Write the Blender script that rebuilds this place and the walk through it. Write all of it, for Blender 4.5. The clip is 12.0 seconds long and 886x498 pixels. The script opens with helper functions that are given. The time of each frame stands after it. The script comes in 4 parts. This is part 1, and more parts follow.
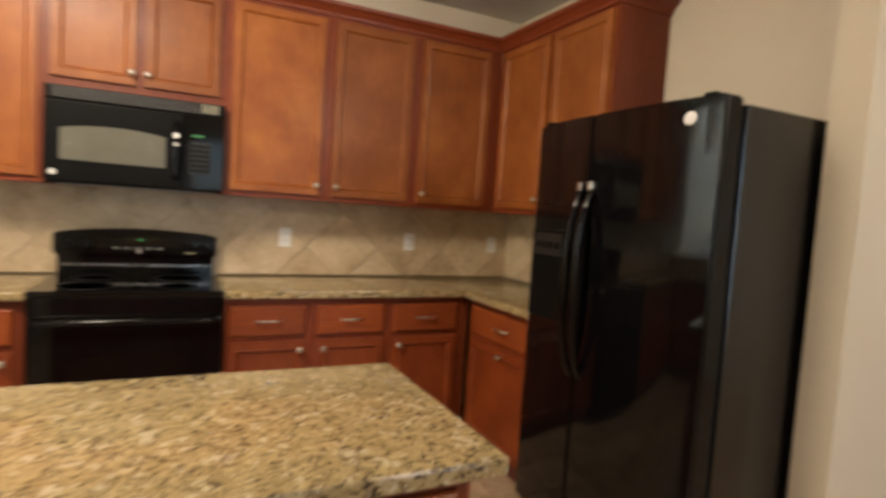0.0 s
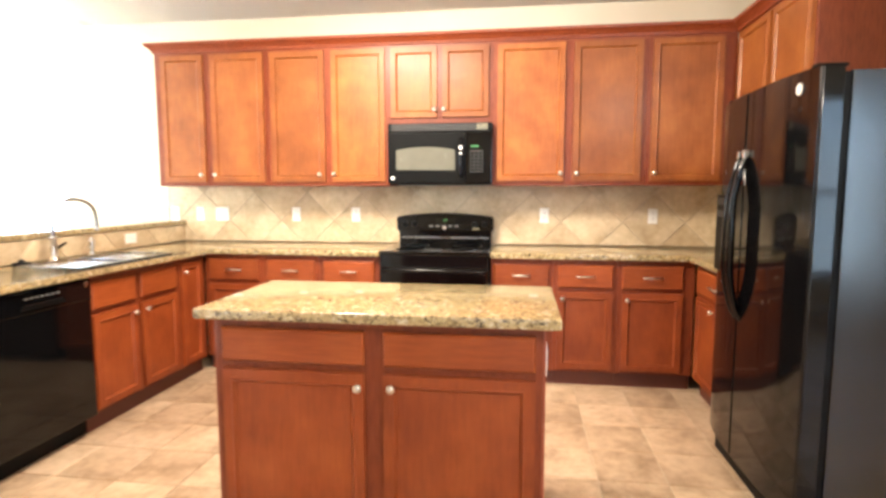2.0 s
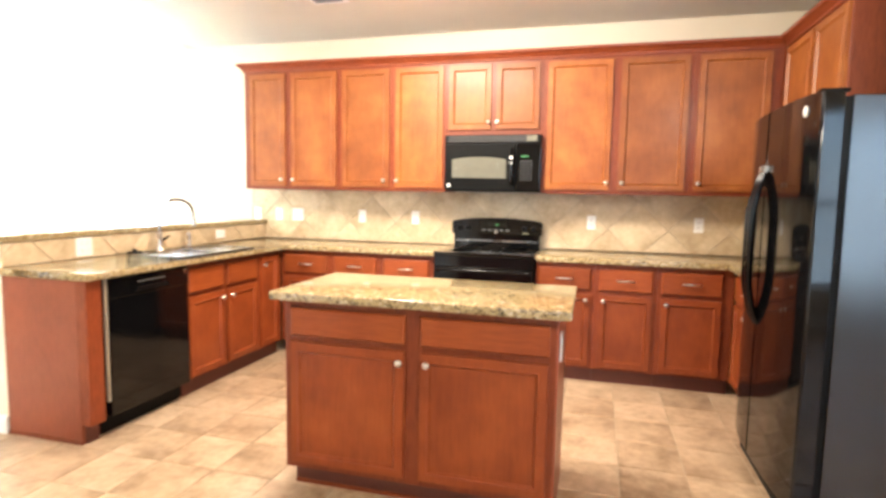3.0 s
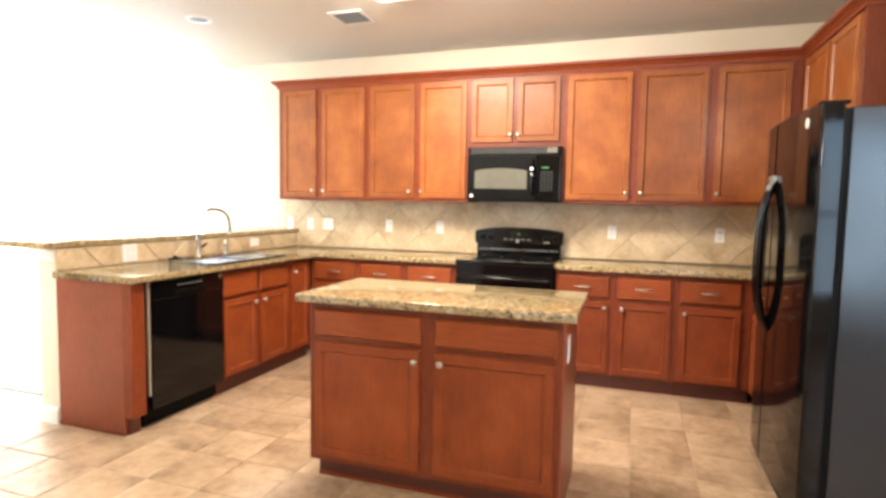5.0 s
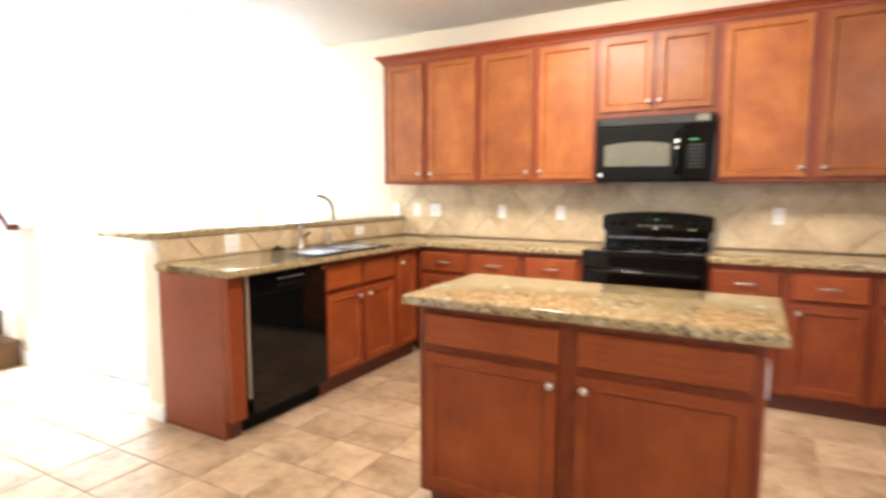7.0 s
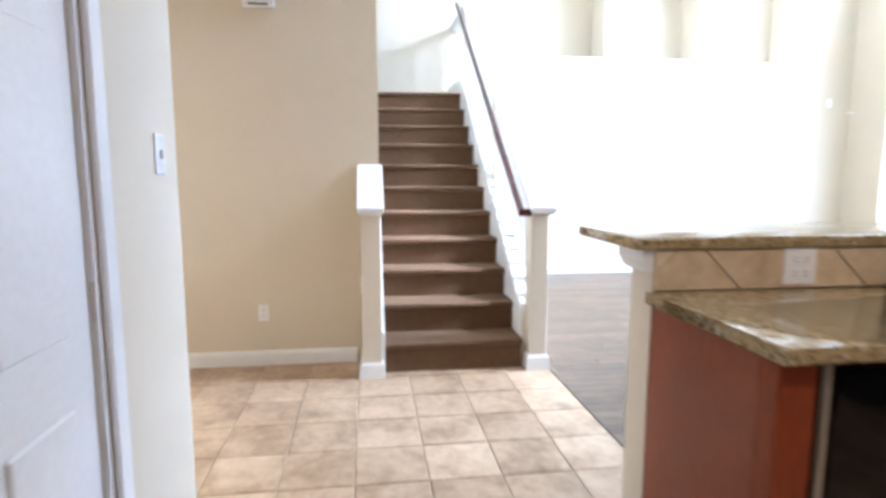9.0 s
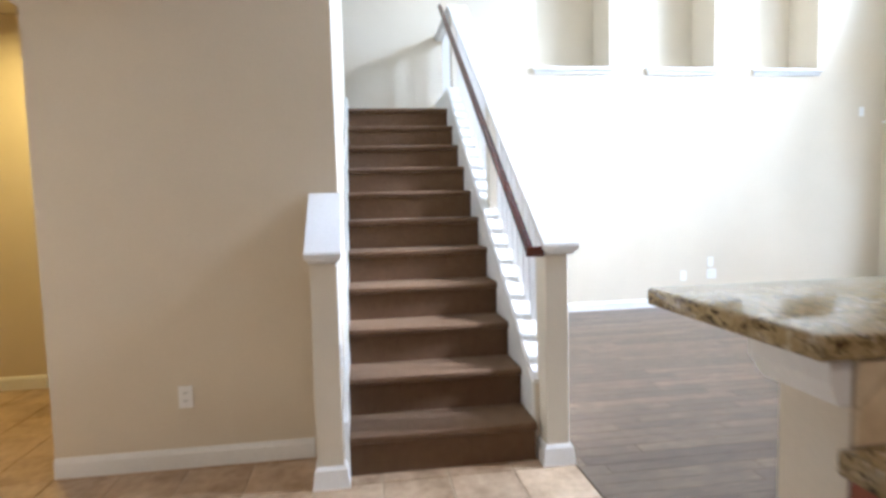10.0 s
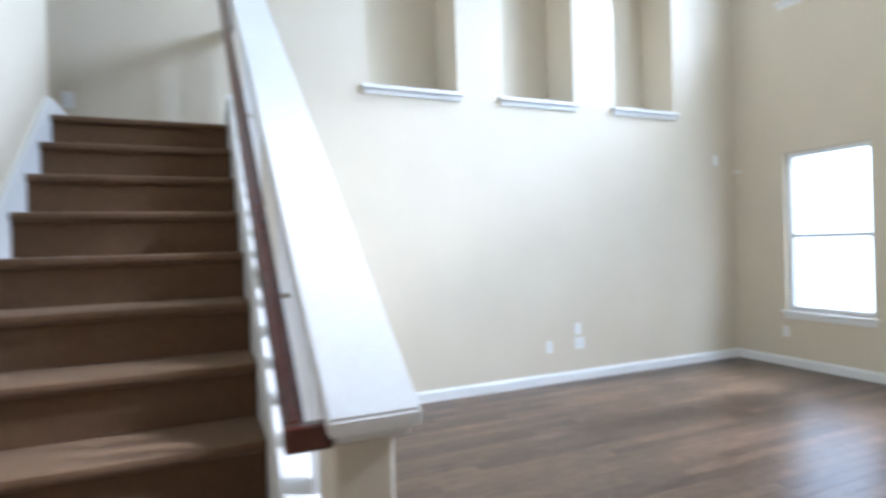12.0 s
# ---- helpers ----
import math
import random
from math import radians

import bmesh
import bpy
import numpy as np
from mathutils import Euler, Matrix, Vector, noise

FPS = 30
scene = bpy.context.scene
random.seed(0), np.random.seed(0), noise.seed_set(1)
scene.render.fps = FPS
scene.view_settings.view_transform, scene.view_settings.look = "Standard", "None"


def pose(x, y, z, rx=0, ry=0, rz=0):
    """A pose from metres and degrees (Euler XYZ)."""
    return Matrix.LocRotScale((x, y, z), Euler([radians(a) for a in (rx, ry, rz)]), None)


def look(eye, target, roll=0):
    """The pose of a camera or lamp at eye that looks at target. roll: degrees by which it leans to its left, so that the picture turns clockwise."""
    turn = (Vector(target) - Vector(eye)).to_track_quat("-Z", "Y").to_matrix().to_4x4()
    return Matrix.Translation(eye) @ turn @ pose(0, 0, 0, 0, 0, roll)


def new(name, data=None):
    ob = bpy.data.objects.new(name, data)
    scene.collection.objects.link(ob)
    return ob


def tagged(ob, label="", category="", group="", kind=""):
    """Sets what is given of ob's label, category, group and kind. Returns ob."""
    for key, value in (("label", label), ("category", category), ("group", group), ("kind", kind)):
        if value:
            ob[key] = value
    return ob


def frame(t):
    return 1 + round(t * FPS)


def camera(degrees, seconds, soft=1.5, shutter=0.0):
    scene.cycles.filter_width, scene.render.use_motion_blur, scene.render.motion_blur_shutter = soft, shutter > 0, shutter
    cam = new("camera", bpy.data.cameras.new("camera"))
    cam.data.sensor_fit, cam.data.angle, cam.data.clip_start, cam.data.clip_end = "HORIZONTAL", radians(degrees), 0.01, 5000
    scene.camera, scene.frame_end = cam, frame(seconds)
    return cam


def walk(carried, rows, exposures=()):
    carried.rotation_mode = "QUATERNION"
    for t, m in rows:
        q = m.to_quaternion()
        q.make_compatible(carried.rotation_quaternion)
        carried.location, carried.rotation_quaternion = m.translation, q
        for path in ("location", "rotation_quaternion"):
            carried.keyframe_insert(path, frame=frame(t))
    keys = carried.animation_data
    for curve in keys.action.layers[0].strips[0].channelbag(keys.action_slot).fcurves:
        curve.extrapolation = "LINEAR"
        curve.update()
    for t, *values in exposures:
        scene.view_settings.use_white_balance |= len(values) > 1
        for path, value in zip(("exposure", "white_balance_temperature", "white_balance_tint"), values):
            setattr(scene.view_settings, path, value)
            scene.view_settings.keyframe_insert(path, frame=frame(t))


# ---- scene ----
cam = camera(77.0, 12.0, 3.0, 0.5)
PATH = [
    (0, (0.153, -3.443, 1.354), (1.027, -1.648, 1.222), 3.7),
    (0.5, (0.21, -3.653, 1.314), (0.589, -1.696, 1.146), 0.9),
    (1, (0.315, -3.904, 1.336), (0.415, -1.922, 1.083), 0.2),
    (1.5, (0.498, -4.158, 1.324), (0.335, -2.184, 1.052), 2.0),
    (2, (0.588, -4.403, 1.323), (0.31, -2.433, 1.12), 0.0),
    (2.5, (0.67, -4.601, 1.34), (0.32, -2.644, 1.125), 0.2),
    (3, (0.793, -4.711, 1.338), (0.269, -2.79, 1.148), 1.0),
    (3.2, (0.842, -4.749, 1.336), (0.26, -2.847, 1.12), 1.4),
    (5, (0.912, -4.825, 1.33), (0.274, -2.936, 1.178), 1.0),
    (5.5, (0.91, -4.83, 1.333), (0.284, -2.936, 1.183), 1.3),
    (6, (0.9, -4.802, 1.328), (0.249, -2.92, 1.143), 1.4),
    (6.5, (0.804, -4.63, 1.323), (0.075, -2.783, 1.087), 1.8),
    (7, (0.62, -4.393, 1.315), (-0.351, -2.657, 1.107), 0.0),
    (7.5, (0.423, -4.04, 1.308), (-0.966, -2.617, 1.097), 1.4),
    (7.6, (0.372, -3.964, 1.302), (-1.093, -2.619, 1.102), 2.5),
    (7.7, (0.321, -3.916, 1.312), (-1.218, -2.658, 1.096), 1.8),
    (9.3, (-0.925, -3.302, 1.267), (-2.912, -3.163, 1.084), 0.3),
    (9.5, (-1.131, -3.271, 1.267), (-3.124, -3.155, 1.146), 0.2),
    (10, (-1.564, -3.18, 1.281), (-3.538, -2.901, 1.125), -1.5),
    (10.5, (-2.066, -3.039, 1.305), (-4.049, -2.812, 1.175), -0.6),
    (11, (-2.549, -2.921, 1.314), (-4.487, -2.431, 1.241), -2.0),
    (11.5, (-2.898, -2.737, 1.343), (-4.755, -1.996, 1.316), -2.5),
    (11.8, (-3.028, -2.63, 1.375), (-4.903, -1.937, 1.398), -1.5),
    (12, (-3.097, -2.545, 1.39), (-4.93, -1.745, 1.382), -1.6),
]
EXPOSURES = [(0, 1.82, 5850, 10), (0.5, 2.74, 5550, 10), (1.5, 3.25, 5500, 10), (2.5, 3.28, 5500, 10), (6, 2.8, 5500, 10), (7.0, 2.7, 5400, 11), (7.7, 2.35, 5200, 13),
             (9.3, 1.2, 5050, 15), (10.5, 0.5, 5400, 15), (12, 0.12, 5200, 13)]
walk(cam, [(t, look(e, g, r)) for t, e, g, r in PATH], EXPOSURES)

# ---------------------------------------------------------------- light
world = bpy.data.worlds.new("sky")
scene.world = world
world.use_nodes = True
wt = world.node_tree
sky = wt.nodes.new("ShaderNodeTexSky")
sky.sky_type = "NISHITA"
sky.sun_disc = False
SUN_DIR = Vector((-0.17, -1.0, -0.74)).normalized()
sky.sun_elevation = math.asin(-SUN_DIR.z)
sky.sun_rotation = math.atan2(-SUN_DIR.x, -SUN_DIR.y)
wt.links.new(sky.outputs[0], wt.nodes["Background"].inputs[0])
wt.nodes["Background"].inputs[1].default_value = 0.06

sun = new("sun", bpy.data.lights.new("sun", "SUN"))
sun.data.energy, sun.data.angle, sun.data.color = 5.0, radians(7.0), (1.0, 0.93, 0.84)
sun.matrix_world = Matrix.Translation((0, 8, 8)) @ SUN_DIR.to_track_quat("-Z", "Y").to_matrix().to_4x4()

WARM = (1.0, 0.79, 0.54)
DAY = (0.75, 0.885, 1.0)


def area(name, eye, target, w, h, power, colour):
    data = bpy.data.lights.new(name, "AREA")
    data.shape, data.size, data.size_y, data.energy, data.color = "RECTANGLE", w, h, power, colour
    ob = new(name, data)
    ob.matrix_world = look(eye, target)
    return ob


# plan, in metres
CEIL, HIGH = 2.715, 6.5
NORTH = 3.26            # living room window wall
WEST = -7.74            # niche wall
EAST = 2.33             # kitchen side wall
UP_X = [(-7.14, -6.28), (-5.82, -4.60), (-4.40, -3.25)]   # window openings of the living room; last two, unseen, widened to light the treads
SOUTH = -6.8
NOOK_E = 4.6
# invented opening in the unseen south wall, for the foyer fill lamp
FILL_WIN = (-3.36, -2.56)
S_WIN = [(0.35, 2.05, 0.75, 2.25), (2.75, 4.45, 0.40, 2.35)]   # windows of the nook

for a, b in UP_X:
    mid = Vector(((a + b) / 2, NORTH + 0.20, 5.0))
    area("upper_window_light", mid, (mid.x, 0, 4.6), b - a, 2.3, 60 * (b - a), DAY)
    glare = area("upper_window_glare", mid + Vector((0.75, 1.75, 1.3)), mid, b - a, 2.0, 50 * (b - a), (0.76, 0.88, 1.0))   # bright sky round the sun
    glare.data.spread = radians(75)
    area("lower_window_light", (mid.x, NORTH + 0.20, 1.45), (mid.x, 0, 1.45), b - a, 1.7, 24 * (b - a), DAY)
for (a, b, z0, z1), power in zip(S_WIN, (3.0, 10.0)):
    mid = Vector(((a + b) / 2, SOUTH - 0.20, (z0 + z1) / 2))
    area("nook_window_light", mid, (mid.x, 0, mid.z - 0.1), b - a, z1 - z0, power, DAY)
# added warm fill that brightens the foyer wall; no known source there
area("foyer_fill_light", (-2.96, SOUTH - 0.20, 1.6), (-3.2, 0, 1.4), 0.8, 1.5, 15, (1.0, 0.82, 0.58))
area("kitchen_fixture_light", (-0.56, -2.02, 2.62), (-0.56, -2.02, 0), 0.28, 1.2, 8.0, WARM)
area("kitchen_fixture_side_light", (-0.40, -2.0, 2.62), (0.9, -0.3, 1.1), 1.1, 0.08, 9.5, WARM)
area("kitchen_fixture_side_light", (-0.72, -2.0, 2.62), (-1.8, -0.3, 1.1), 1.1, 0.08, 2.4, WARM)
# warm fill at an invented spot, brightening the wall beside the refrigerator
nook_fill = new("nook_fill_light", bpy.data.lights.new("nook_fill_light", "POINT"))
nook_fill.data.energy, nook_fill.data.color, nook_fill.data.shadow_soft_size = 18.0, WARM, 0.25
nook_fill.location = (1.9, -4.4, 2.42)
area("hall_fixture_light", (-5.3, -5.3, 2.60), (-5.3, -5.3, 0), 0.25, 0.25, 16.5, (1.0, 0.68, 0.18))


# ---------------------------------------------------------------- materials
def nodes_of(name):
    m = bpy.data.materials.new(name)
    m.use_nodes = True
    nt = m.node_tree
    return m, nt, nt.nodes["Principled BSDF"]


def add(nt, kind, **inputs):
    n = nt.nodes.new(kind)
    for k, v in inputs.items():
        n.inputs[k.replace("_", " ")].default_value = v
    return n


def ramp(nt, fac, stops):
    r = nt.nodes.new("ShaderNodeValToRGB")
    while len(r.color_ramp.elements) < len(stops):
        r.color_ramp.elements.new(0.5)
    for el, (p, c) in zip(r.color_ramp.elements, stops):
        el.position, el.color = p, (*c, 1)
    nt.links.new(fac, r.inputs[0])
    return r.outputs[0]


def mixc(nt, fac, a, b, mode="MIX"):
    n = nt.nodes.new("ShaderNodeMix")
    n.data_type, n.blend_type = "RGBA", mode
    for sock, v in ((n.inputs[0], fac), (n.inputs[6], a), (n.inputs[7], b)):
        if hasattr(v, "links"):
            nt.links.new(v, sock)
        else:
            sock.default_value = v if not isinstance(v, tuple) else (*v, 1)
    return n.outputs[2]


def coords(nt, stretch=(1, 1, 1), spread=0.0):
    tc = nt.nodes.new("ShaderNodeTexCoord")
    mp = nt.nodes.new("ShaderNodeMapping")
    mp.inputs["Scale"].default_value = stretch
    src = tc.outputs["Object"]
    if spread:
        oi = nt.nodes.new("ShaderNodeObjectInfo")
        ml = nt.nodes.new("ShaderNodeMath")
        ml.operation = "MULTIPLY"
        ml.inputs[1].default_value = spread
        nt.links.new(oi.outputs["Random"], ml.inputs[0])
        ad = nt.nodes.new("ShaderNodeVectorMath")
        ad.operation = "ADD"
        nt.links.new(src, ad.inputs[0])
        nt.links.new(ml.outputs[0], ad.inputs[1])
        src = ad.outputs[0]
    nt.links.new(src, mp.inputs["Vector"])
    return mp.outputs[0]


def noise_of(nt, vec, scale, detail=4.0, rough=0.55):
    n = add(nt, "ShaderNodeTexNoise", Scale=scale, Detail=detail, Roughness=rough)
    nt.links.new(vec, n.inputs["Vector"])
    return n.outputs[0]


def bump(nt, b, height, strength, dist=0.002):
    n = add(nt, "ShaderNodeBump", Strength=strength, Distance=dist)
    nt.links.new(height, n.inputs["Height"])
    nt.links.new(n.outputs[0], b.inputs["Normal"])


def plain(name, c1, c2, rough=0.5, scale=3.0, fine=80.0, metal=0.0, relief=0.15, coat=0.0, spread=0.0, stretch=(1, 1, 1), rvar=0.08, spec=0.5):
    """A surface with variation at a large and a fine scale."""
    m, nt, b = nodes_of(name)
    vec = coords(nt, stretch, spread)
    big, small = noise_of(nt, vec, scale), noise_of(nt, vec, fine, 3.0)
    c = ramp(nt, big, [(0.3, c1), (0.7, c2)])
    c = mixc(nt, 0.12, c, ramp(nt, small, [(0.35, tuple(v * 0.7 for v in c1)), (0.65, c2)]))
    nt.links.new(c, b.inputs["Base Color"])
    rr = nt.nodes.new("ShaderNodeMapRange")
    rr.inputs["To Min"].default_value, rr.inputs["To Max"].default_value = max(0.02, rough - rvar), min(1, rough + rvar)
    nt.links.new(big, rr.inputs["Value"])
    nt.links.new(rr.outputs[0], b.inputs["Roughness"])
    b.inputs["Metallic"].default_value = metal
    b.inputs["Specular IOR Level"].default_value = spec
    b.inputs["Coat Weight"].default_value = coat
    b.inputs["Coat Roughness"].default_value = 0.12
    if relief:
        bump(nt, b, small, relief)
    return m


def wood(name, dark, mid, light, stretch, rough=0.46, coat=0.07, scale=2.2, spread=37.0, blotch=0.35, vary=((0.80, 0.76, 0.74), (1.12, 1.08, 1.02))):
    m, nt, b = nodes_of(name)
    vec = coords(nt, stretch, spread)
    flat = coords(nt, (1, 1, 1), spread)
    grain = noise_of(nt, vec, scale * 7, 6.0, 0.62)
    cloud = noise_of(nt, flat, scale * 2.2, 3.0)
    c = ramp(nt, grain, [(0.25, dark), (0.5, mid), (0.78, light)])
    c2 = ramp(nt, cloud, [(0.32, dark), (0.55, mid), (0.75, light)])
    c = mixc(nt, blotch, c, c2)
    oi = nt.nodes.new("ShaderNodeObjectInfo")
    tint = ramp(nt, oi.outputs["Random"], [(0.0, vary[0]), (1.0, vary[1])])
    c = mixc(nt, 1.0, c, tint, "MULTIPLY")
    nt.links.new(c, b.inputs["Base Color"])
    b.inputs["Roughness"].default_value = rough
    b.inputs["Specular IOR Level"].default_value = 0.32
    b.inputs["Coat Weight"].default_value = coat
    b.inputs["Coat Roughness"].default_value = 0.2
    bump(nt, b, grain, 0.12, 0.001)
    return m


def granite(name):
    m, nt, b = nodes_of(name)
    vec = coords(nt)
    warp = noise_of(nt, vec, 9.0, 4.0)
    big = noise_of(nt, vec, 36.0, 5.0, 0.70)
    fleck = noise_of(nt, coords(nt, (0.6, 1.25, 1)), 92.0, 4.0, 0.72)
    vor = add(nt, "ShaderNodeTexVoronoi", Scale=110.0)
    nt.links.new(vec, vor.inputs["Vector"])
    c = ramp(nt, big, [(0.24, (0.19, 0.125, 0.058)), (0.42, (0.34, 0.26, 0.125)), (0.58, (0.43, 0.335, 0.172)), (0.78, (0.54, 0.45, 0.27))])
    grains = ramp(nt, vor.outputs["Color"], [(0.15, (0.50, 0.42, 0.30)), (0.85, (1.1, 1.05, 0.95))])
    c = mixc(nt, 0.35, c, mixc(nt, 1.0, c, grains, "MULTIPLY"))
    dark = ramp(nt, fleck, [(0.405, (0.95, 0.95, 0.95)), (0.45, (0, 0, 0))])
    c = mixc(nt, dark, c, (0.035, 0.024, 0.016))
    pale = ramp(nt, noise_of(nt, vec, 41.0, 3.0), [(0.575, (0, 0, 0)), (0.64, (1, 1, 1))])
    c = mixc(nt, mixc(nt, 0.65, (0.0, 0.0, 0.0), pale), c, (0.60, 0.52, 0.37))
    vein = ramp(nt, warp, [(0.485, (0, 0, 0)), (0.5, (0.75, 0.75, 0.75)), (0.515, (0, 0, 0))])
    c = mixc(nt, vein, c, (0.10, 0.065, 0.035))
    nt.links.new(c, b.inputs["Base Color"])
    b.inputs["Roughness"].default_value = 0.08
    b.inputs["Specular IOR Level"].default_value = 0.65
    return m


def stone_tile(name, cols, rough=0.45, spread=61.0, scale=5.0, relief=0.25):
    m, nt, b = nodes_of(name)
    vec = coords(nt, (1, 1, 1), spread)
    big, mid_, small = noise_of(nt, vec, scale, 5.0, 0.6), noise_of(nt, vec, scale * 5, 5.0), noise_of(nt, vec, 150.0, 2.0)
    c = ramp(nt, big, [(0.28, cols[0]), (0.5, cols[1]), (0.72, cols[2])])
    c = mixc(nt, 0.3, c, ramp(nt, mid_, [(0.3, cols[0]), (0.7, cols[2])]))
    oi = nt.nodes.new("ShaderNodeObjectInfo")
    c = mixc(nt, 1.0, c, ramp(nt, oi.outputs["Random"], [(0.0, (0.84, 0.81, 0.78)), (1.0, (1.10, 1.10, 1.10))]), "MULTIPLY")
    nt.links.new(c, b.inputs["Base Color"])
    b.inputs["Roughness"].default_value = rough
    bump(nt, b, mixc(nt, 0.4, mid_, small), relief, 0.002)
    return m


def carpet(name):
    m, nt, b = nodes_of(name)
    vec = coords(nt)
    pile, big = noise_of(nt, vec, 420.0, 3.0, 0.8), noise_of(nt, vec, 22.0, 4.0)
    c = ramp(nt, pile, [(0.3, (0.0523, 0.0247, 0.0090)), (0.7, (0.1978, 0.1047, 0.0454))])
    c = mixc(nt, 0.35, c, ramp(nt, big, [(0.3, (0.0910, 0.0434, 0.0179)), (0.7, (0.1741, 0.0927, 0.0413))]))
    nt.links.new(c, b.inputs["Base Color"])
    b.inputs["Roughness"].default_value = 0.95
    b.inputs["Sheen Weight"].default_value = 0.25
    b.inputs["Sheen Roughness"].default_value = 0.45
    b.inputs["Sheen Tint"].default_value = (0.85, 0.66, 0.46, 1)
    bump(nt, b, pile, 0.8, 0.006)
    return m


def glow(name, colour, strength, base=1.0):
    m, nt, b = nodes_of(name)
    b.inputs["Base Color"].default_value = (*[v * base for v in colour], 1)
    b.inputs["Emission Color"].default_value = (*colour, 1)
    b.inputs["Emission Strength"].default_value = strength
    return m


PAINT = plain("beige_wall_paint", (0.635, 0.555, 0.425), (0.68, 0.597, 0.462), 0.7, 1.3, 160.0, relief=0.25)
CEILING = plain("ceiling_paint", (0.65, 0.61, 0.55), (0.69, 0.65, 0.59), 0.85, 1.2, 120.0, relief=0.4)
# ceiling paint lightened to reflect more light onto living room walls and niches
BOUNCE_CEILING = plain("bounce_ceiling_paint", (0.80, 0.79, 0.77), (0.84, 0.83, 0.81), 0.85, 1.2, 120.0, relief=0.4)
WHITE = plain("white_trim_paint", (0.76, 0.75, 0.72), (0.82, 0.81, 0.79), 0.32, 2.0, 60.0, relief=0.05)
CREAM = plain("cream_paint", (0.66, 0.60, 0.49), (0.71, 0.65, 0.54), 0.55, 2.0, 120.0, relief=0.15)
PLATE = plain("white_plastic", (0.80, 0.79, 0.76), (0.84, 0.83, 0.81), 0.3, 6.0, 90.0, relief=0.0)
SLOT = plain("dark_slot", (0.05, 0.05, 0.05), (0.08, 0.08, 0.08), 0.5, relief=0.0)
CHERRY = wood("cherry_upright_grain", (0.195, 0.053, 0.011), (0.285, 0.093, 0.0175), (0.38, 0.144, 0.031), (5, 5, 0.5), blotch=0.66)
# same cherry, redder and darker to put the lower fronts' light into the colour
CHERRY_SHADED = wood("shaded_cherry_upright_grain", (0.165, 0.031, 0.0070), (0.245, 0.053, 0.0098), (0.325, 0.084, 0.0155), (5, 5, 0.5), blotch=0.62)
CHERRY_H = wood("cherry_level_grain", (0.175, 0.033, 0.0070), (0.252, 0.057, 0.0100), (0.33, 0.090, 0.0165), (0.5, 5, 5), blotch=0.4)
CHERRY_F = wood("cherry_frame", (0.12, 0.022, 0.007), (0.195, 0.040, 0.010), (0.25, 0.058, 0.015), (5, 5, 0.9), blotch=0.2)
END_PANEL = wood("cherry_end_panel", (0.20, 0.050, 0.022), (0.26, 0.068, 0.030), (0.31, 0.085, 0.038), (4, 4, 0.9), rough=0.42, coat=0.15)
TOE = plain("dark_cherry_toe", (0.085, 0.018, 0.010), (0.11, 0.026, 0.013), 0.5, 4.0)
RAIL_WOOD = wood("dark_handrail", (0.06, 0.011, 0.006), (0.115, 0.022, 0.011), (0.16, 0.035, 0.015), (0.8, 7, 7), rough=0.25, coat=0.6)
GRANITE = granite("gold_granite")
FLOOR_TILE = stone_tile("beige_floor_tile", ((0.205, 0.128, 0.066), (0.50, 0.362, 0.230), (0.67, 0.522, 0.368)), 0.36, scale=4.0, relief=0.2)
WALL_TILE = stone_tile("travertine_tile", ((0.36, 0.26, 0.145), (0.56, 0.44, 0.272), (0.71, 0.60, 0.415)), 0.4, scale=5.5)
GROUT = plain("sand_grout", (0.46, 0.37, 0.255), (0.52, 0.42, 0.30), 0.9, 6.0, 200.0, relief=0.5)
PLANK = wood("brown_plank", (0.036, 0.024, 0.0155), (0.095, 0.063, 0.040), (0.185, 0.132, 0.088), (6, 0.7, 6), rough=0.32, coat=0.05, scale=1.8, vary=((0.62, 0.58, 0.56), (1.3, 1.28, 1.25)))
CARPET = carpet("brown_carpet")
BLACK = plain("black_gloss", (0.0022, 0.0022, 0.0025), (0.0035, 0.0035, 0.004), 0.07, 2.0, 40.0, relief=0.0, coat=0.0, rvar=0.02, spec=0.32)
BLACK_TEX = plain("black_textured_steel", (0.0018, 0.0018, 0.002), (0.003, 0.003, 0.0033), 0.20, 3.0, 260.0, relief=0.06, spec=0.75)
BLACK_MATT = plain("black_plastic", (0.0025, 0.0025, 0.0025), (0.004, 0.004, 0.004), 0.5, 5.0, relief=0.1, spec=0.1)
COOK_GLASS = plain("black_cooktop_glass", (0.0025, 0.0025, 0.0025), (0.004, 0.004, 0.004), 0.05, relief=0.0)
MW_GLASS = plain("grey_microwave_window", (0.12, 0.115, 0.09), (0.14, 0.135, 0.105), 0.25, 8.0, 300.0, relief=0.0)
NICKEL = plain("brushed_nickel", (0.60, 0.56, 0.50), (0.70, 0.66, 0.60), 0.28, 9.0, 200.0, metal=1.0, relief=0.05)
STEEL = plain("stainless_steel", (0.30, 0.30, 0.30), (0.38, 0.38, 0.38), 0.26, 6.0, 200.0, metal=1.0, relief=0.05)
GREY = plain("grey_plastic", (0.10, 0.10, 0.095), (0.14, 0.14, 0.13), 0.4, relief=0.05)
PALE_STRIP = plain("pale_edge_strip", (0.36, 0.30, 0.21), (0.42, 0.35, 0.25), 0.5, relief=0.05)
DARK_GREY = plain("dark_grey_plastic", (0.009, 0.009, 0.009), (0.013, 0.013, 0.013), 0.4, relief=0.05)
DULL = plain("dull_grey_metal", (0.30, 0.30, 0.30), (0.36, 0.36, 0.36), 0.5, relief=0.05)
GREEN_LED = glow("green_display", (0.22, 1.0, 0.20), 0.055, 0.01)
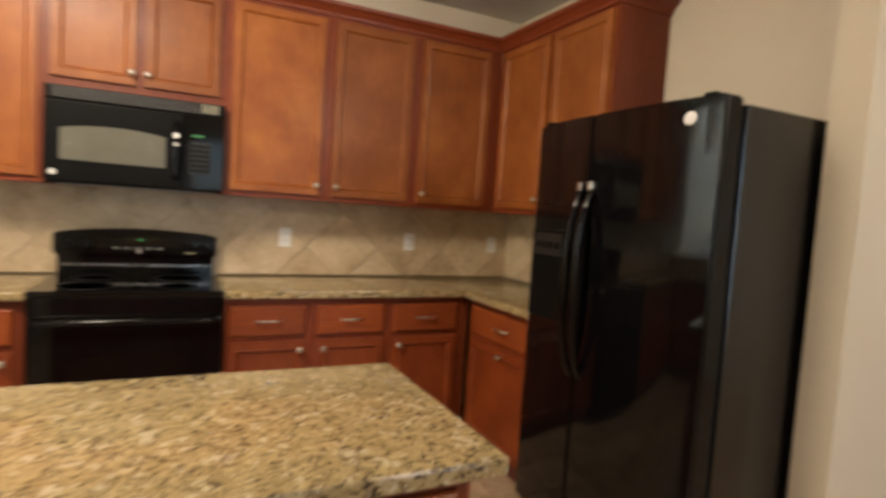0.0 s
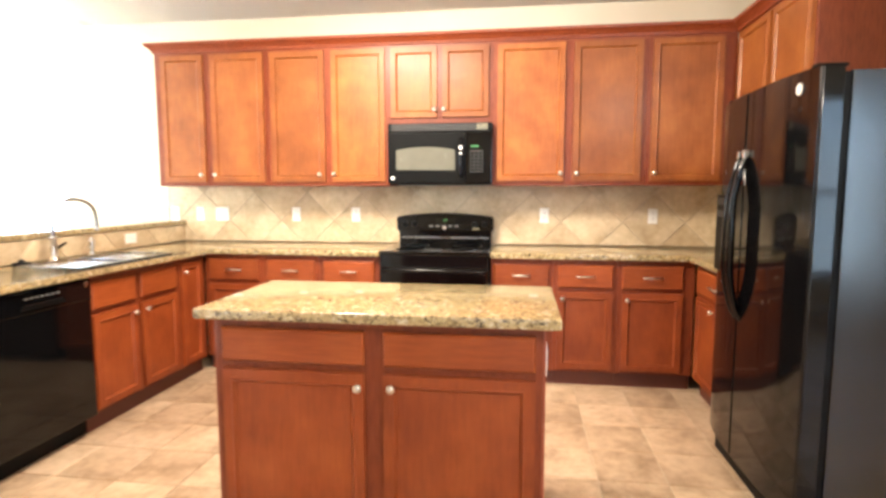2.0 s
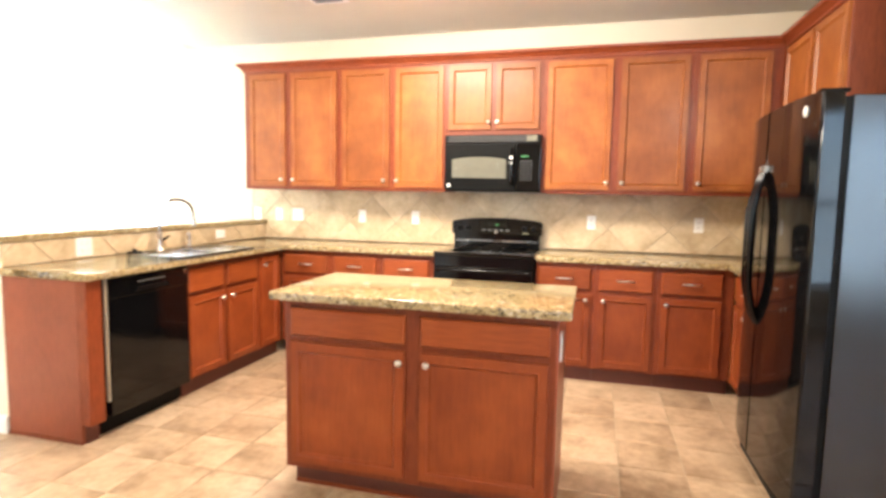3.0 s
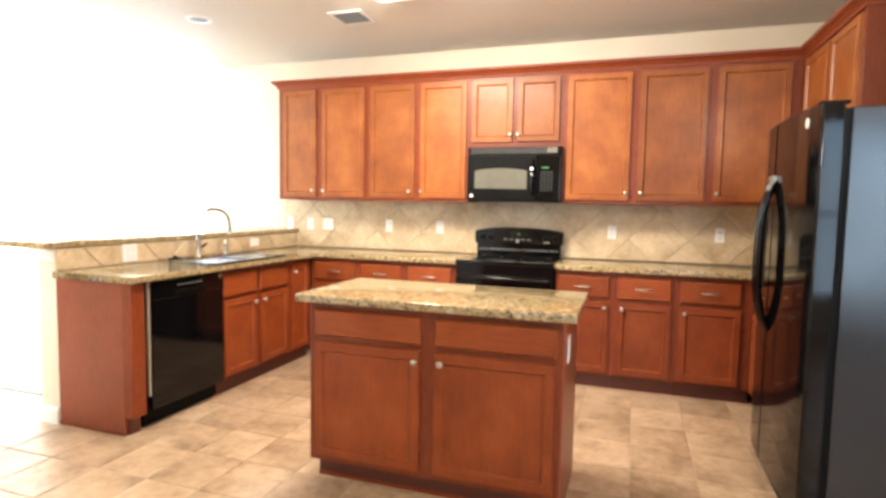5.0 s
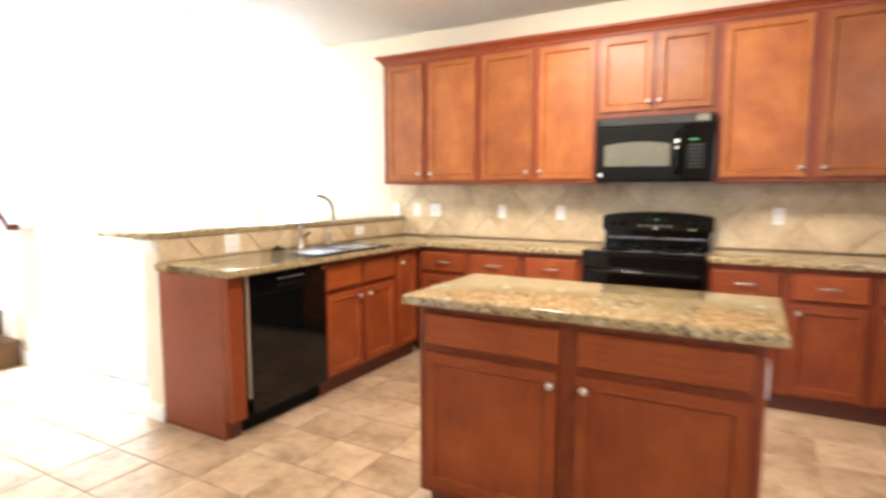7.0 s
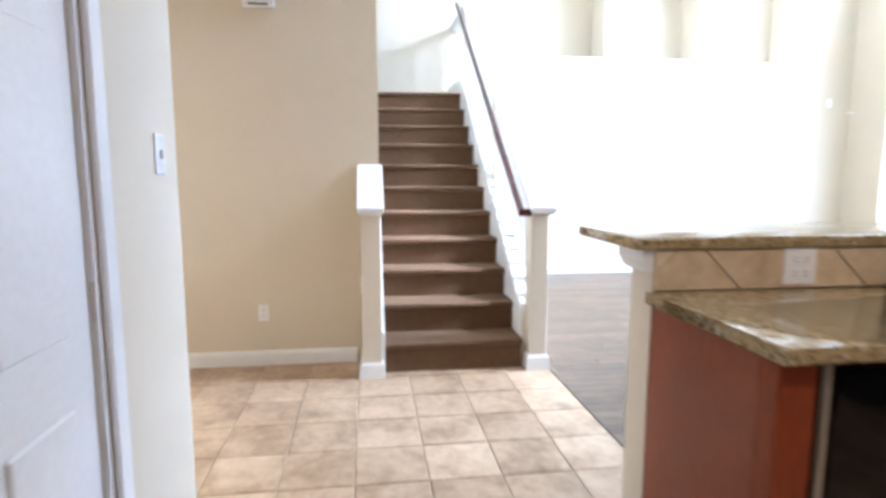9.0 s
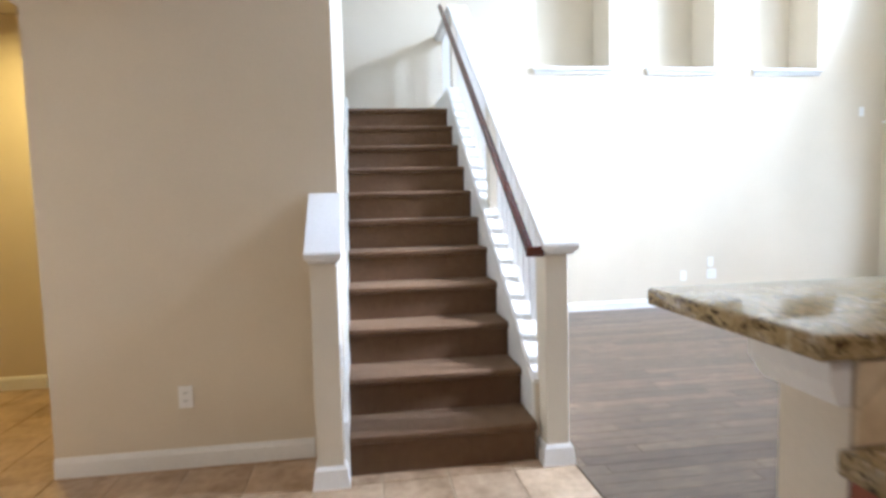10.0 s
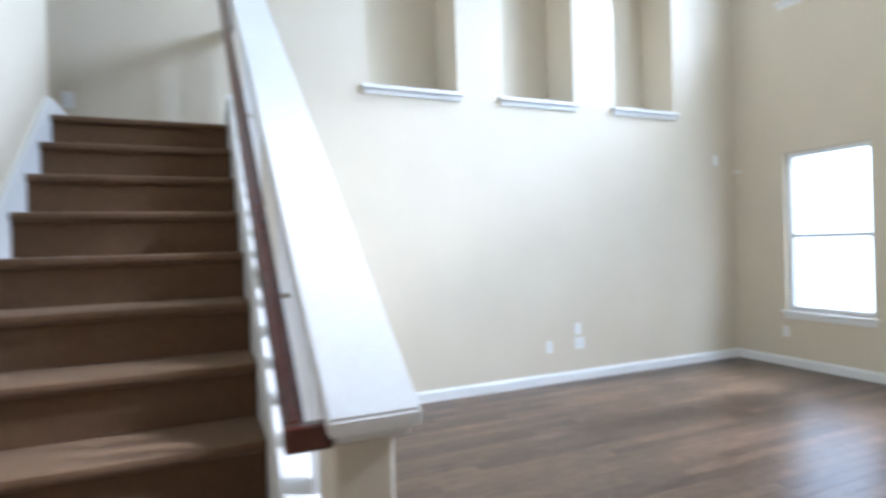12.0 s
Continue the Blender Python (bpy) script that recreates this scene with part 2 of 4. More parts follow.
LAMP_LENS = glow("lamp_lens", (1.0, 0.90, 0.74), 0.35)
YELLOW = plain("energy_label", (0.24, 0.22, 0.13), (0.29, 0.27, 0.16), 0.5, relief=0.0)


def glass():
    m, nt, b = nodes_of("window_glass")
    b.inputs["Base Color"].default_value = (0.95, 0.97, 0.97, 1)
    b.inputs["Roughness"].default_value = 0.02
    b.inputs["Transmission Weight"].default_value = 1.0
    b.inputs["IOR"].default_value = 1.45
    return m


GLASS = glass()


# ---------------------------------------------------------------- mesh helpers
def bx(bm, x0, x1, y0, y1, z0, z1, bev=0.0, seg=1):
    vs = [bm.verts.new((x, y, z)) for z in (z0, z1) for y in (y0, y1) for x in (x0, x1)]
    fs = [bm.faces.new([vs[i] for i in q]) for q in ((0, 2, 3, 1), (4, 5, 7, 6), (0, 1, 5, 4), (2, 6, 7, 3), (0, 4, 6, 2), (1, 3, 7, 5))]
    if bev:
        es = list({e for f in fs for e in f.edges})
        bmesh.ops.bevel(bm, geom=es, offset=bev, segments=seg, affect="EDGES", profile=0.6)
    return bm


def prism(bm, pts, lo, hi, axis="y"):
    """A polygon extruded along one axis; pts are in the other two axes, in order."""
    def at(p, h):
        return {"x": (h, p[0], p[1]), "y": (p[0], h, p[1]), "z": (p[0], p[1], h)}[axis]
    a = [bm.verts.new(at(p, lo)) for p in pts]
    b = [bm.verts.new(at(p, hi)) for p in pts]
    n = len(pts)
    bm.faces.new(a), bm.faces.new(b[::-1])
    for i in range(n):
        bm.faces.new((a[i], b[i], b[(i + 1) % n], a[(i + 1) % n]))
    bmesh.ops.recalc_face_normals(bm, faces=bm.faces)
    return bm


def lathe(bm, profile, m=Matrix(), seg=14):
    """Spin (radius, height) pairs round the local z axis."""
    rings = []
    for r, h in profile:
        if r < 1e-6:
            rings.append([bm.verts.new(m @ Vector((0, 0, h)))])
        else:
            rings.append([bm.verts.new(m @ Vector((r * math.cos(2 * math.pi * i / seg), r * math.sin(2 * math.pi * i / seg), h))) for i in range(seg)])
    for a, b in zip(rings, rings[1:]):
        for i in range(seg):
            j = (i + 1) % seg
            q = [a[i % len(a)], a[j % len(a)], b[j % len(b)], b[i % len(b)]]
            q = list(dict.fromkeys(q))
            if len(q) > 2:
                bm.faces.new(q)
    for ring in (rings[0], rings[-1]):
        if len(ring) > 2:
            bm.faces.new(ring)
    bmesh.ops.recalc_face_normals(bm, faces=bm.faces)
    return bm


def tube(bm, pts, r, seg=10):
    pts = [Vector(p) for p in pts]
    radii = r if isinstance(r, (list, tuple)) else [r] * len(pts)
    rings, side = [], None
    for i, p in enumerate(pts):
        d = (pts[min(i + 1, len(pts) - 1)] - pts[max(i - 1, 0)]).normalized()
        if side is None:
            side = d.orthogonal().normalized()
        side = (side - d * side.dot(d)).normalized()
        up = d.cross(side)
        rings.append([bm.verts.new(p + radii[i] * (math.cos(2 * math.pi * k / seg) * side + math.sin(2 * math.pi * k / seg) * up)) for k in range(seg)])
    for a, b in zip(rings, rings[1:]):
        for k in range(seg):
            bm.faces.new((a[k], a[(k + 1) % seg], b[(k + 1) % seg], b[k]))
    bm.faces.new(rings[0][::-1]), bm.faces.new(rings[-1])
    bmesh.ops.recalc_face_normals(bm, faces=bm.faces)
    return bm


def sweep(bm, profile, path, closed=False):
    """A moulding: profile of (out, up) pairs carried along a level path with mitred corners; out is to the right of the way."""
    path = [Vector((*p, 0)) if len(p) == 2 else Vector(p) for p in path]
    rings = []
    for i, p in enumerate(path):
        d0 = (p - path[i - 1]).normalized() if i else None
        d1 = (path[i + 1] - p).normalized() if i < len(path) - 1 else None
        d0, d1 = d0 or d1, d1 or d0
        n0, n1 = Vector((d0.y, -d0.x, 0)), Vector((d1.y, -d1.x, 0))
        n = (n0 + n1).normalized()
        n = n / max(0.3, n.dot(n0))
        rings.append([bm.verts.new(p + n * o + Vector((0, 0, u))) for o, u in profile])
    k = len(profile)
    for a, b in zip(rings, rings[1:]):
        for i in range(k):
            bm.faces.new((a[i], b[i], b[(i + 1) % k], a[(i + 1) % k]))
    bm.faces.new(rings[0]), bm.faces.new(rings[-1][::-1])
    bmesh.ops.recalc_face_normals(bm, faces=bm.faces)
    return bm


def mesh_of(name, bm, material, smooth=False):
    me = bpy.data.meshes.new(name)
    bm.to_mesh(me)
    bm.free()
    me.materials.append(material)
    if smooth:
        for p in me.polygons:
            p.use_smooth = True
        me.set_sharp_from_angle(angle=radians(40))
    return me


def part(name, bm, material, parent, label="", smooth=False):
    ob = new(name, mesh_of(name, bm, material, smooth))
    ob.parent = parent
    return tagged(ob, label)


def solid(name, bm, material, label="", category="", kind="structure", smooth=False):
    return tagged(new(name, mesh_of(name, bm, material, smooth)), label, category, "", kind)


def thing(name, m, label, category, group=""):
    ob = new(name)
    ob.empty_display_size = 0.1
    ob.matrix_world = m if isinstance(m, Matrix) else Matrix.Translation(m)
    return tagged(ob, label, category, group)


def B(*a, **k):
    return bx(bmesh.new(), *a, **k)


# ---------------------------------------------------------------- walls, ceilings, floors
def pierced(bm, axis, c0, c1, lo, hi, z0, z1, holes):
    """A wall between lo and hi along x or y, c0 to c1 thick, with rectangular holes (a, b, za, zb)."""
    us = sorted({lo, hi, *[h[0] for h in holes], *[h[1] for h in holes]})
    zs = sorted({z0, z1, *[h[2] for h in holes], *[h[3] for h in holes]})
    for ua, ub in zip(us, us[1:]):
        for za, zb in zip(zs, zs[1:]):
            u, z = (ua + ub) / 2, (za + zb) / 2
            if any(h[0] < u < h[1] and h[2] < z < h[3] for h in holes):
                continue
            if axis == "x":
                bx(bm, ua, ub, c0, c1, za, zb)
            else:
                bx(bm, c0, c1, ua, ub, za, zb)
    bmesh.ops.remove_doubles(bm, verts=bm.verts, dist=1e-5)
    return bm


def wall(name, axis, c0, c1, lo, hi, z0, z1, holes=(), material=PAINT):
    return solid(name, pierced(bmesh.new(), axis, c0, c1, lo, hi, z0, z1, list(holes)), material, "beige painted plaster wall", "wall")


NICHES = [(-1.19, -0.33), (0.155, 0.975), (1.505, 2.325)]
NZ0, NZ1 = 2.80, 4.45

wall("wall_north", "x", 0.0, 0.14, -3.04, EAST + 0.14, 0, CEIL)
wall("wall_east", "y", EAST, EAST + 0.14, -2.33, -0.0, 0, CEIL)
wall("wall_fridge_side", "x", -2.45, -2.33, 2.045, NOOK_E, 0, CEIL)
wall("wall_living_east", "y", -3.18, -3.04, 0.0, NORTH, 0, HIGH)
wall("wall_living_header", "y", -3.12, -2.98, -3.46, -0.0, CEIL, HIGH)
wall("wall_living_north", "x", NORTH, NORTH + 0.16, WEST, -3.04, 0, HIGH,
     [(a, b, 0.60, 2.29) for a, b in UP_X] + [(a, b, 3.92, 6.15) for a, b in UP_X])
wall("wall_west", "y", WEST - 0.14, WEST, -4.60, NORTH + 0.16, 0, HIGH, [(a, b, NZ0, NZ1) for a, b in NICHES])
for a, b in NICHES:
    bm = bmesh.new()
    bx(bm, WEST - 0.60, WEST - 0.46, a - 0.1, b + 0.1, NZ0 - 0.1, NZ1 + 0.1)
    bx(bm, WEST - 0.46, WEST - 0.14, a - 0.1, a, NZ0 - 0.1, NZ1 + 0.1)
    bx(bm, WEST - 0.46, WEST - 0.14, b, b + 0.1, NZ0 - 0.1, NZ1 + 0.1)
    bx(bm, WEST - 0.46, WEST - 0.14, a, b, NZ1, NZ1 + 0.1)
    bx(bm, WEST - 0.46, WEST - 0.14, a, b, NZ0 - 0.1, NZ0)
    solid("wall_niche", bm, PAINT, "beige painted niche recess in the wall", "wall")
wall("wall_stair", "x", -3.46, -3.306, -6.86, -4.44, 0, HIGH)
wall("wall_landing_south", "x", -4.60, -4.48, WEST, -6.72, 1.9, HIGH)
wall("wall_landing_east", "y", -6.86, -6.72, -4.48, -3.46, 0, HIGH)
solid("floor_landing", B(WEST, -6.86, -4.48, -3.285, 1.95, 2.186), CARPET, "brown carpeted stair landing floor", "floor")
wall("wall_closet_inner", "x", -4.60, -4.48, WEST, -6.16, 0, 1.9)
wall("wall_foyer_header", "x", -3.46, -3.32, -4.44, -3.12, CEIL, HIGH)

# wall between foyer and hall, with an arched opening
ARCH = (-5.75, -4.712)
bm = bmesh.new()
bx(bm, -4.58, -4.44, ARCH[1], -3.46, 0, CEIL)
bx(bm, -4.58, -4.44, SOUTH, ARCH[0], 0, CEIL)
pts = [(ARCH[0], CEIL), (ARCH[0], 2.24)]
for i in range(1, 12):
    u = i / 12
    pts.append((ARCH[0] + (ARCH[1] - ARCH[0]) * u, 2.24 + 0.17 * math.sin(math.pi * u) ** 0.8))
pts += [(ARCH[1], 2.24), (ARCH[1], CEIL)]
prism(bm, pts, -4.58, -4.44, "x")
solid("wall_foyer", bm, PAINT, "beige painted wall with an arched opening", "wall")

wall("wall_hall_back", "y", -6.16, -6.02, SOUTH, -3.46, 0, CEIL, [(-5.49, -4.70, 0, 2.085)])
wall("wall_hall_closet", "y", -7.3, -7.16, SOUTH, -4.60, 0, CEIL)
wall("wall_closet_north", "x", -4.10, -3.97, -2.486, -0.94, 0, CEIL, [(-1.93, -1.17, 0, 2.04)])
wall("wall_closet_west", "y", -2.486, -2.356, SOUTH, -4.10, 0, CEIL)
wall("wall_closet_east", "y", -1.07, -0.94, SOUTH, -4.10, 0, CEIL)
wall("wall_south", "x", SOUTH - 0.14, SOUTH, -7.3, NOOK_E + 0.14, 0, CEIL, [*S_WIN, (*FILL_WIN, 0.75, 2.25)])
wall("wall_nook_east", "y", NOOK_E, NOOK_E + 0.14, SOUTH, -2.33, 0, CEIL)
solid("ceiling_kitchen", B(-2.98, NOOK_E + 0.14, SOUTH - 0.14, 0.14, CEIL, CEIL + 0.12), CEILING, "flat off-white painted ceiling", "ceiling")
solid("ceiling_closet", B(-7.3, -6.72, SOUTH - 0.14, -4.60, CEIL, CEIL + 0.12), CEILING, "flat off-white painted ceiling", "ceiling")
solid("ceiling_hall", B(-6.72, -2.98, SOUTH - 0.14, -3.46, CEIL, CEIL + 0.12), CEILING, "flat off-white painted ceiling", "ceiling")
# unseen; its paler colour only adds bounce light
solid("ceiling_living", B(WEST - 0.6, -2.98, -4.60, NORTH + 0.16, HIGH, HIGH + 0.12), BOUNCE_CEILING, "high off-white painted ceiling", "ceiling")
solid("ground", B(-400, 400, -400, 400, -0.5, -0.22), plain("dry_lawn", (0.10, 0.11, 0.05), (0.16, 0.16, 0.08), 0.95, 0.4, 9.0), "dry lawn around the house", "ground")

# half-height wall behind the sink counter
solid("wall_bar", B(-2.40, -2.262, -2.49, -0.0, 0, 1.046), CREAM, "cream half-height wall carrying the raised bar", "wall")
bm = bmesh.new()
sweep(bm, [(0, 0.975), (0.018, 0.975), (0.034, 1.01), (0.034, 1.046), (0, 1.046)], [(-2.40, -0.0), (-2.40, -2.49), (-2.262, -2.49)])
solid("trim_bar", bm, WHITE, "white moulding under the raised bar", "trim")

BASE = [(0, 0), (0.016, 0), (0.016, 0.075), (0.010, 0.092), (0.004, 0.10), (0, 0.10)]


def baseboard(*path):
    bm = bmesh.new()
    sweep(bm, BASE, path)
    return solid("baseboard", bm, WHITE, "white painted baseboard", "baseboard")


baseboard((WEST, -2.2), (WEST, NORTH), (-3.18, NORTH), (-3.18, 0.0), (-2.40, 0.0), (-2.40, -2.49), (-2.262, -2.49))
baseboard((-4.44, ARCH[1]), (-4.44, -3.47))
baseboard((-6.02, SOUTH), (-6.02, -5.555))
baseboard((-1.99, -3.97), (-2.486, -3.97), (-2.486, -6.7))
baseboard((NOOK_E, SOUTH), (-0.94, SOUTH), (-0.94, -3.97), (-1.11, -3.97))


# ---------------------------------------------------------------- windows and doors
def window(name, a, b, z0, z1, wall_y, face, label):
    """A white window in an opening of a wall along x; face is +1 where the room lies towards +y."""
    w = thing(name, (a, wall_y, z0), label, "window")
    w["kind"] = "structure"
    W, H, d = b - a, z1 - z0, -face
    y0, y1 = sorted((d * 0.06, d * 0.11))
    bm = bmesh.new()
    for r in ((0, 0.045, 0, H), (W - 0.045, W, 0, H), (0.045, W - 0.045, 0, 0.05), (0.045, W - 0.045, H - 0.05, H)):
        bx(bm, r[0], r[1], y0, y1, r[2], r[3], 0.004)
    part("window_frame", bm, WHITE, w)
    part("meeting_rail", B(0.045, W - 0.045, *sorted((d * 0.055, d * 0.115)), H * 0.46, H * 0.46 + 0.045, bev=0.004), WHITE, w)
    for za, zb in ((0.05, H * 0.46), (H * 0.46 + 0.045, H - 0.05)):
        p = part("pane", B(0.045, W - 0.045, *sorted((d * 0.082, d * 0.088)), za, zb), GLASS, w)
        p.visible_shadow = False
    part("window_sill", B(-0.04, W + 0.04, *sorted((-d * 0.035, d * 0.058)), -0.03, -0.0, bev=0.006), WHITE, w)
    part("window_apron", B(-0.02, W + 0.02, *sorted((-d * 0.014, -d * 0.0)), -0.085, -0.03, bev=0.003), WHITE, w)
    return w


for i, (a, b) in enumerate(UP_X):
    window("window_%d" % (i + 1), a, b, 0.60, 2.29, NORTH, -1, "white single-hung window, daylight behind it")
    window("window_%d" % (i + 4), a, b, 3.92, 6.15, NORTH, -1, "white upper window high in the living room wall")
for i, (a, b, z0, z1) in enumerate(S_WIN):
    w = window("window_%d" % (i + 7), a, b, z0, z1, SOUTH, 1, ("white window with lowered horizontal blinds", "tall white window with lowered horizontal blinds")[i])
    slat = None
    for k in range(int((z1 - z0 - 0.04) / 0.049)):
        if slat is None:
            bm = B(0.02, b - a - 0.02, -0.022, 0.022, -0.0015, 0.0015)
            bmesh.ops.rotate(bm, verts=bm.verts, matrix=Matrix.Rotation(radians(10), 3, "X"))
            slat = part("slat", bm, PLATE, w)
            slat.location = (0, -0.035, 0.03)
        else:
            s = new("slat", slat.data)
            s.parent = w
            s.location = (0, -0.035, 0.03 + 0.049 * k)


# made-up window round the foyer fill lamp, out of view
window("window_9", *FILL_WIN, 0.75, 2.25, SOUTH, 1, "unseen white window added to hold the foyer fill light")


def casing(name, a, b, top, m, label):
    """Door casing round an opening a..b along local x, standing proud of the wall towards local -y."""
    c = thing(name, m, label, "door casing")
    c["kind"] = "structure"
    part("jamb_casing", B(a - 0.06, a, -0.018, -0.001, 0, top + 0.06, bev=0.004), WHITE, c)
    part("jamb_casing", B(b, b + 0.06, -0.018, -0.001, 0, top + 0.06, bev=0.004), WHITE, c)
    part("head_casing", B(a, b, -0.018, -0.001, top, top + 0.06, bev=0.004), WHITE, c)
    bm = bmesh.new()
    bx(bm, a, a + 0.018, 0.0, 0.14, 0, top)
    bx(bm, b - 0.018, b, 0.0, 0.14, 0, top)
    bx(bm, a + 0.018, b - 0.018, 0.0, 0.14, top - 0.018, top)
    part("jamb_lining", bm, WHITE, c)
    return c


casing("door_casing", -5.49, -4.70, 2.085, pose(-6.02, 0, 0, 0, 0, 90), "white casing round an open hall doorway")
casing("door_casing", 1.17, 1.93, 2.04, pose(0, -3.97, 0, 0, 0, 180), "white casing round a closet door")

door = thing("door_1", pose(-1.17, -3.985, 0, 0, 0, 180), "white six-panel closet door, closed", "door")
door["kind"] = "structure"
bm = B(0.02, 0.74, -0.0, 0.035, 0.01, 2.02, bev=0.003)
part("door_leaf", bm, WHITE, door)
for x0 in (0.11, 0.42):
    for za, zb in ((0.18, 0.80), (0.95, 1.55), (1.66, 1.90)):
        part("door_panel", B(x0, x0 + 0.23, -0.008, 0.002, za, zb, bev=0.006), WHITE, door)
for z in (0.25, 1.0, 1.8):
    bm = bmesh.new()
    tube(bm, [(0.748, -0.008, z - 0.045), (0.748, -0.008, z + 0.045)], 0.007)
    part("hinge", bm, NICKEL, door, "brushed metal hinge", True)
bm = bmesh.new()
lathe(bm, [(0.0, -0.066), (0.018, -0.064), (0.026, -0.05), (0.018, -0.035), (0.009, -0.028), (0.009, -0.006), (0.03, -0.004), (0.03, 0.0)], pose(0.07, 0, 0.95, -90, 0, 0))
part("door_knob", bm, NICKEL, door, "brushed metal knob", True)


cs = thing("closet_shelf", (-7.16, -5.35, 1.66), "brown wooden shelf on brackets inside the hall closet", "shelf")
part("board", B(0.001, 0.30, -0.62, 0.62, 0.0, 0.02, bev=0.003), TOE, cs)
for y in (-0.35, 0.25):
    bm = bmesh.new()
    prism(bm, [(0.001, -0.20), (0.03, -0.20), (0.27, -0.02), (0.27, -0.001), (0.001, -0.001)], y - 0.01, y + 0.01)
    part("bracket", bm, TOE, cs)

# ---------------------------------------------------------------- cabinets
KNOB_PROFILE = [(0.0, 0.031), (0.009, 0.030), (0.0145, 0.026), (0.016, 0.021), (0.013, 0.016), (0.007, 0.012), (0.006, 0.004), (0.009, 0.0)]
bm = bmesh.new()
lathe(bm, KNOB_PROFILE, pose(0, 0, 0, 90, 0, 0))
KNOB = mesh_of("knob", bm, NICKEL, True)
bm = bmesh.new()
tube(bm, [(-0.055, 0.0, 0), (-0.052, -0.016, 0), (-0.035, -0.024, 0.002), (0.0, -0.027, 0.003), (0.035, -0.024, 0.002), (0.052, -0.016, 0), (0.055, 0.0, 0)],
     [0.007, 0.005, 0.0055, 0.006, 0.0055, 0.005, 0.007], 10)
PULL = mesh_of("pull", bm, NICKEL, True)


def fit_knob(parent, x, y, z, pull=False):
    ob = new("pull" if pull else "knob", PULL if pull else KNOB)
    ob.parent = parent
    ob.location = (x, y, z)
    return tagged(ob, "brushed nickel bar pull" if pull else "round brushed nickel knob")


def panel_door(parent, x0, x1, z0, z1, yf, knob=None):
    """A framed door with a sunk flat panel; its back lies on the face frame at y = yf."""
    bm = B(x0, x1, yf - 0.02, yf - 0.001, z0, z1)
    front = min(bm.faces, key=lambda f: f.calc_center_median().y)
    outer = list(front.edges)
    bmesh.ops.bevel(bm, geom=outer, offset=0.004, segments=2, affect="EDGES")
    bm.faces.ensure_lookup_table()
    front = max((f for f in bm.faces if f.normal.y < -0.9), key=lambda f: f.calc_area())
    bmesh.ops.inset_region(bm, faces=[front], thickness=0.044, depth=0.0)
    bmesh.ops.inset_region(bm, faces=[front], thickness=0.005, depth=0.0025)
    bmesh.ops.inset_region(bm, faces=[front], thickness=0.004, depth=0.0)
    bmesh.ops.inset_region(bm, faces=[front], thickness=0.014, depth=-0.0125)
    # doors below 1 m take the copy with the shade in its colour
    d = part("door", bm, CHERRY if z0 > 1 else CHERRY_SHADED, parent)
    if knob:
        fit_knob(d, knob[0], yf - 0.019, knob[1])
    return d


def drawer_front(parent, x0, x1, z0, z1, yf, pull=True, name="drawer"):
    bm = B(x0, x1, yf - 0.02, yf - 0.001, z0, z1)
    front = min(bm.faces, key=lambda f: f.calc_center_median().y)
    bmesh.ops.bevel(bm, geom=list(front.edges), offset=0.009, segments=2, affect="EDGES", profile=0.35)
    d = part(name, bm, CHERRY_H, parent)
    if pull:
        fit_knob(d, (x0 + x1) / 2, yf - 0.019, (z0 + z1) / 2, True)
    return d


def cabinet(name, m, w, depth, z0, z1, doors, drawers, label, group, toe=0.0, sides=(), body_top=None):
    """A unit with its back at local y = 0 and its face frame at y = -depth."""
    c = thing(name, m, label, "cabinet", group)
    yf = -depth
    part("body", B(0.0, w, yf + 0.02, -0.002, z0, body_top or z1), CHERRY_F, c)
    bm = bmesh.new()
    edges = sorted({(d[0], d[1]) for d in doors})
    last = 0.0
    for a, b in edges:
        if a + 0.008 > last:
            bx(bm, last, a + 0.008, yf, yf + 0.019, z0, z1, 0.0015)
        last = b - 0.008
    bx(bm, last, w, yf, yf + 0.019, z0, z1, 0.0015)
    zs = [z0, *sorted({round(v, 3) for d in [*doors, *drawers] for v in (d[2], d[3])}), z1]
    for za, zb in zip(zs[0::2], zs[1::2]):
        bx(bm, 0.001, w - 0.001, yf + 0.001, yf + 0.018, max(z0, za - 0.008), min(z1, zb + 0.008))
    part("face_frame", bm, CHERRY_F, c)
    for d in doors:
        panel_door(c, d[0], d[1], d[2], d[3], yf, d[4] if len(d) > 4 else None)
    for d in drawers:
        drawer_front(c, d[0], d[1], d[2], d[3], yf, d[4] if len(d) > 4 else True, "drawer" if len(d) < 5 or d[4] else "false_drawer")
    if toe:
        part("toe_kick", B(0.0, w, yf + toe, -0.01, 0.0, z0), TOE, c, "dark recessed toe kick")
    for s in sides:
        x0, x1 = (-0.006, 0.0) if s == "l" else (w, w + 0.006)
        part("side_panel", B(x0, x1, yf + 0.001, -0.002, z0, z1), CHERRY_F, c)
    return c


UD = 0.325
KZ = 1.457


def upper(x0, x1, doors, label, sides=(), z0=1.372, dz0=1.40):
    ds = []
    for a, b, kx in doors:
        ds.append((a - x0, b - x0, dz0, 2.362, (kx - x0, dz0 + 0.056)))
    return cabinet("upper_cabinet", Matrix.Translation((x0, 0, 0)), x1 - x0, UD, z0, 2.40, ds, [], label, "wall cabinets", sides=sides)


upper(-2.238, -1.327, [(-2.19, -1.840, -1.872), (-1.783, -1.355, -1.758)], "two-door cherry wall cabinet at the end of the run", "l")
upper(-1.326, -0.395, [(-1.300, -0.876, -0.918), (-0.824, -0.416, -0.806)], "two-door cherry wall cabinet beside the microwave", "r")
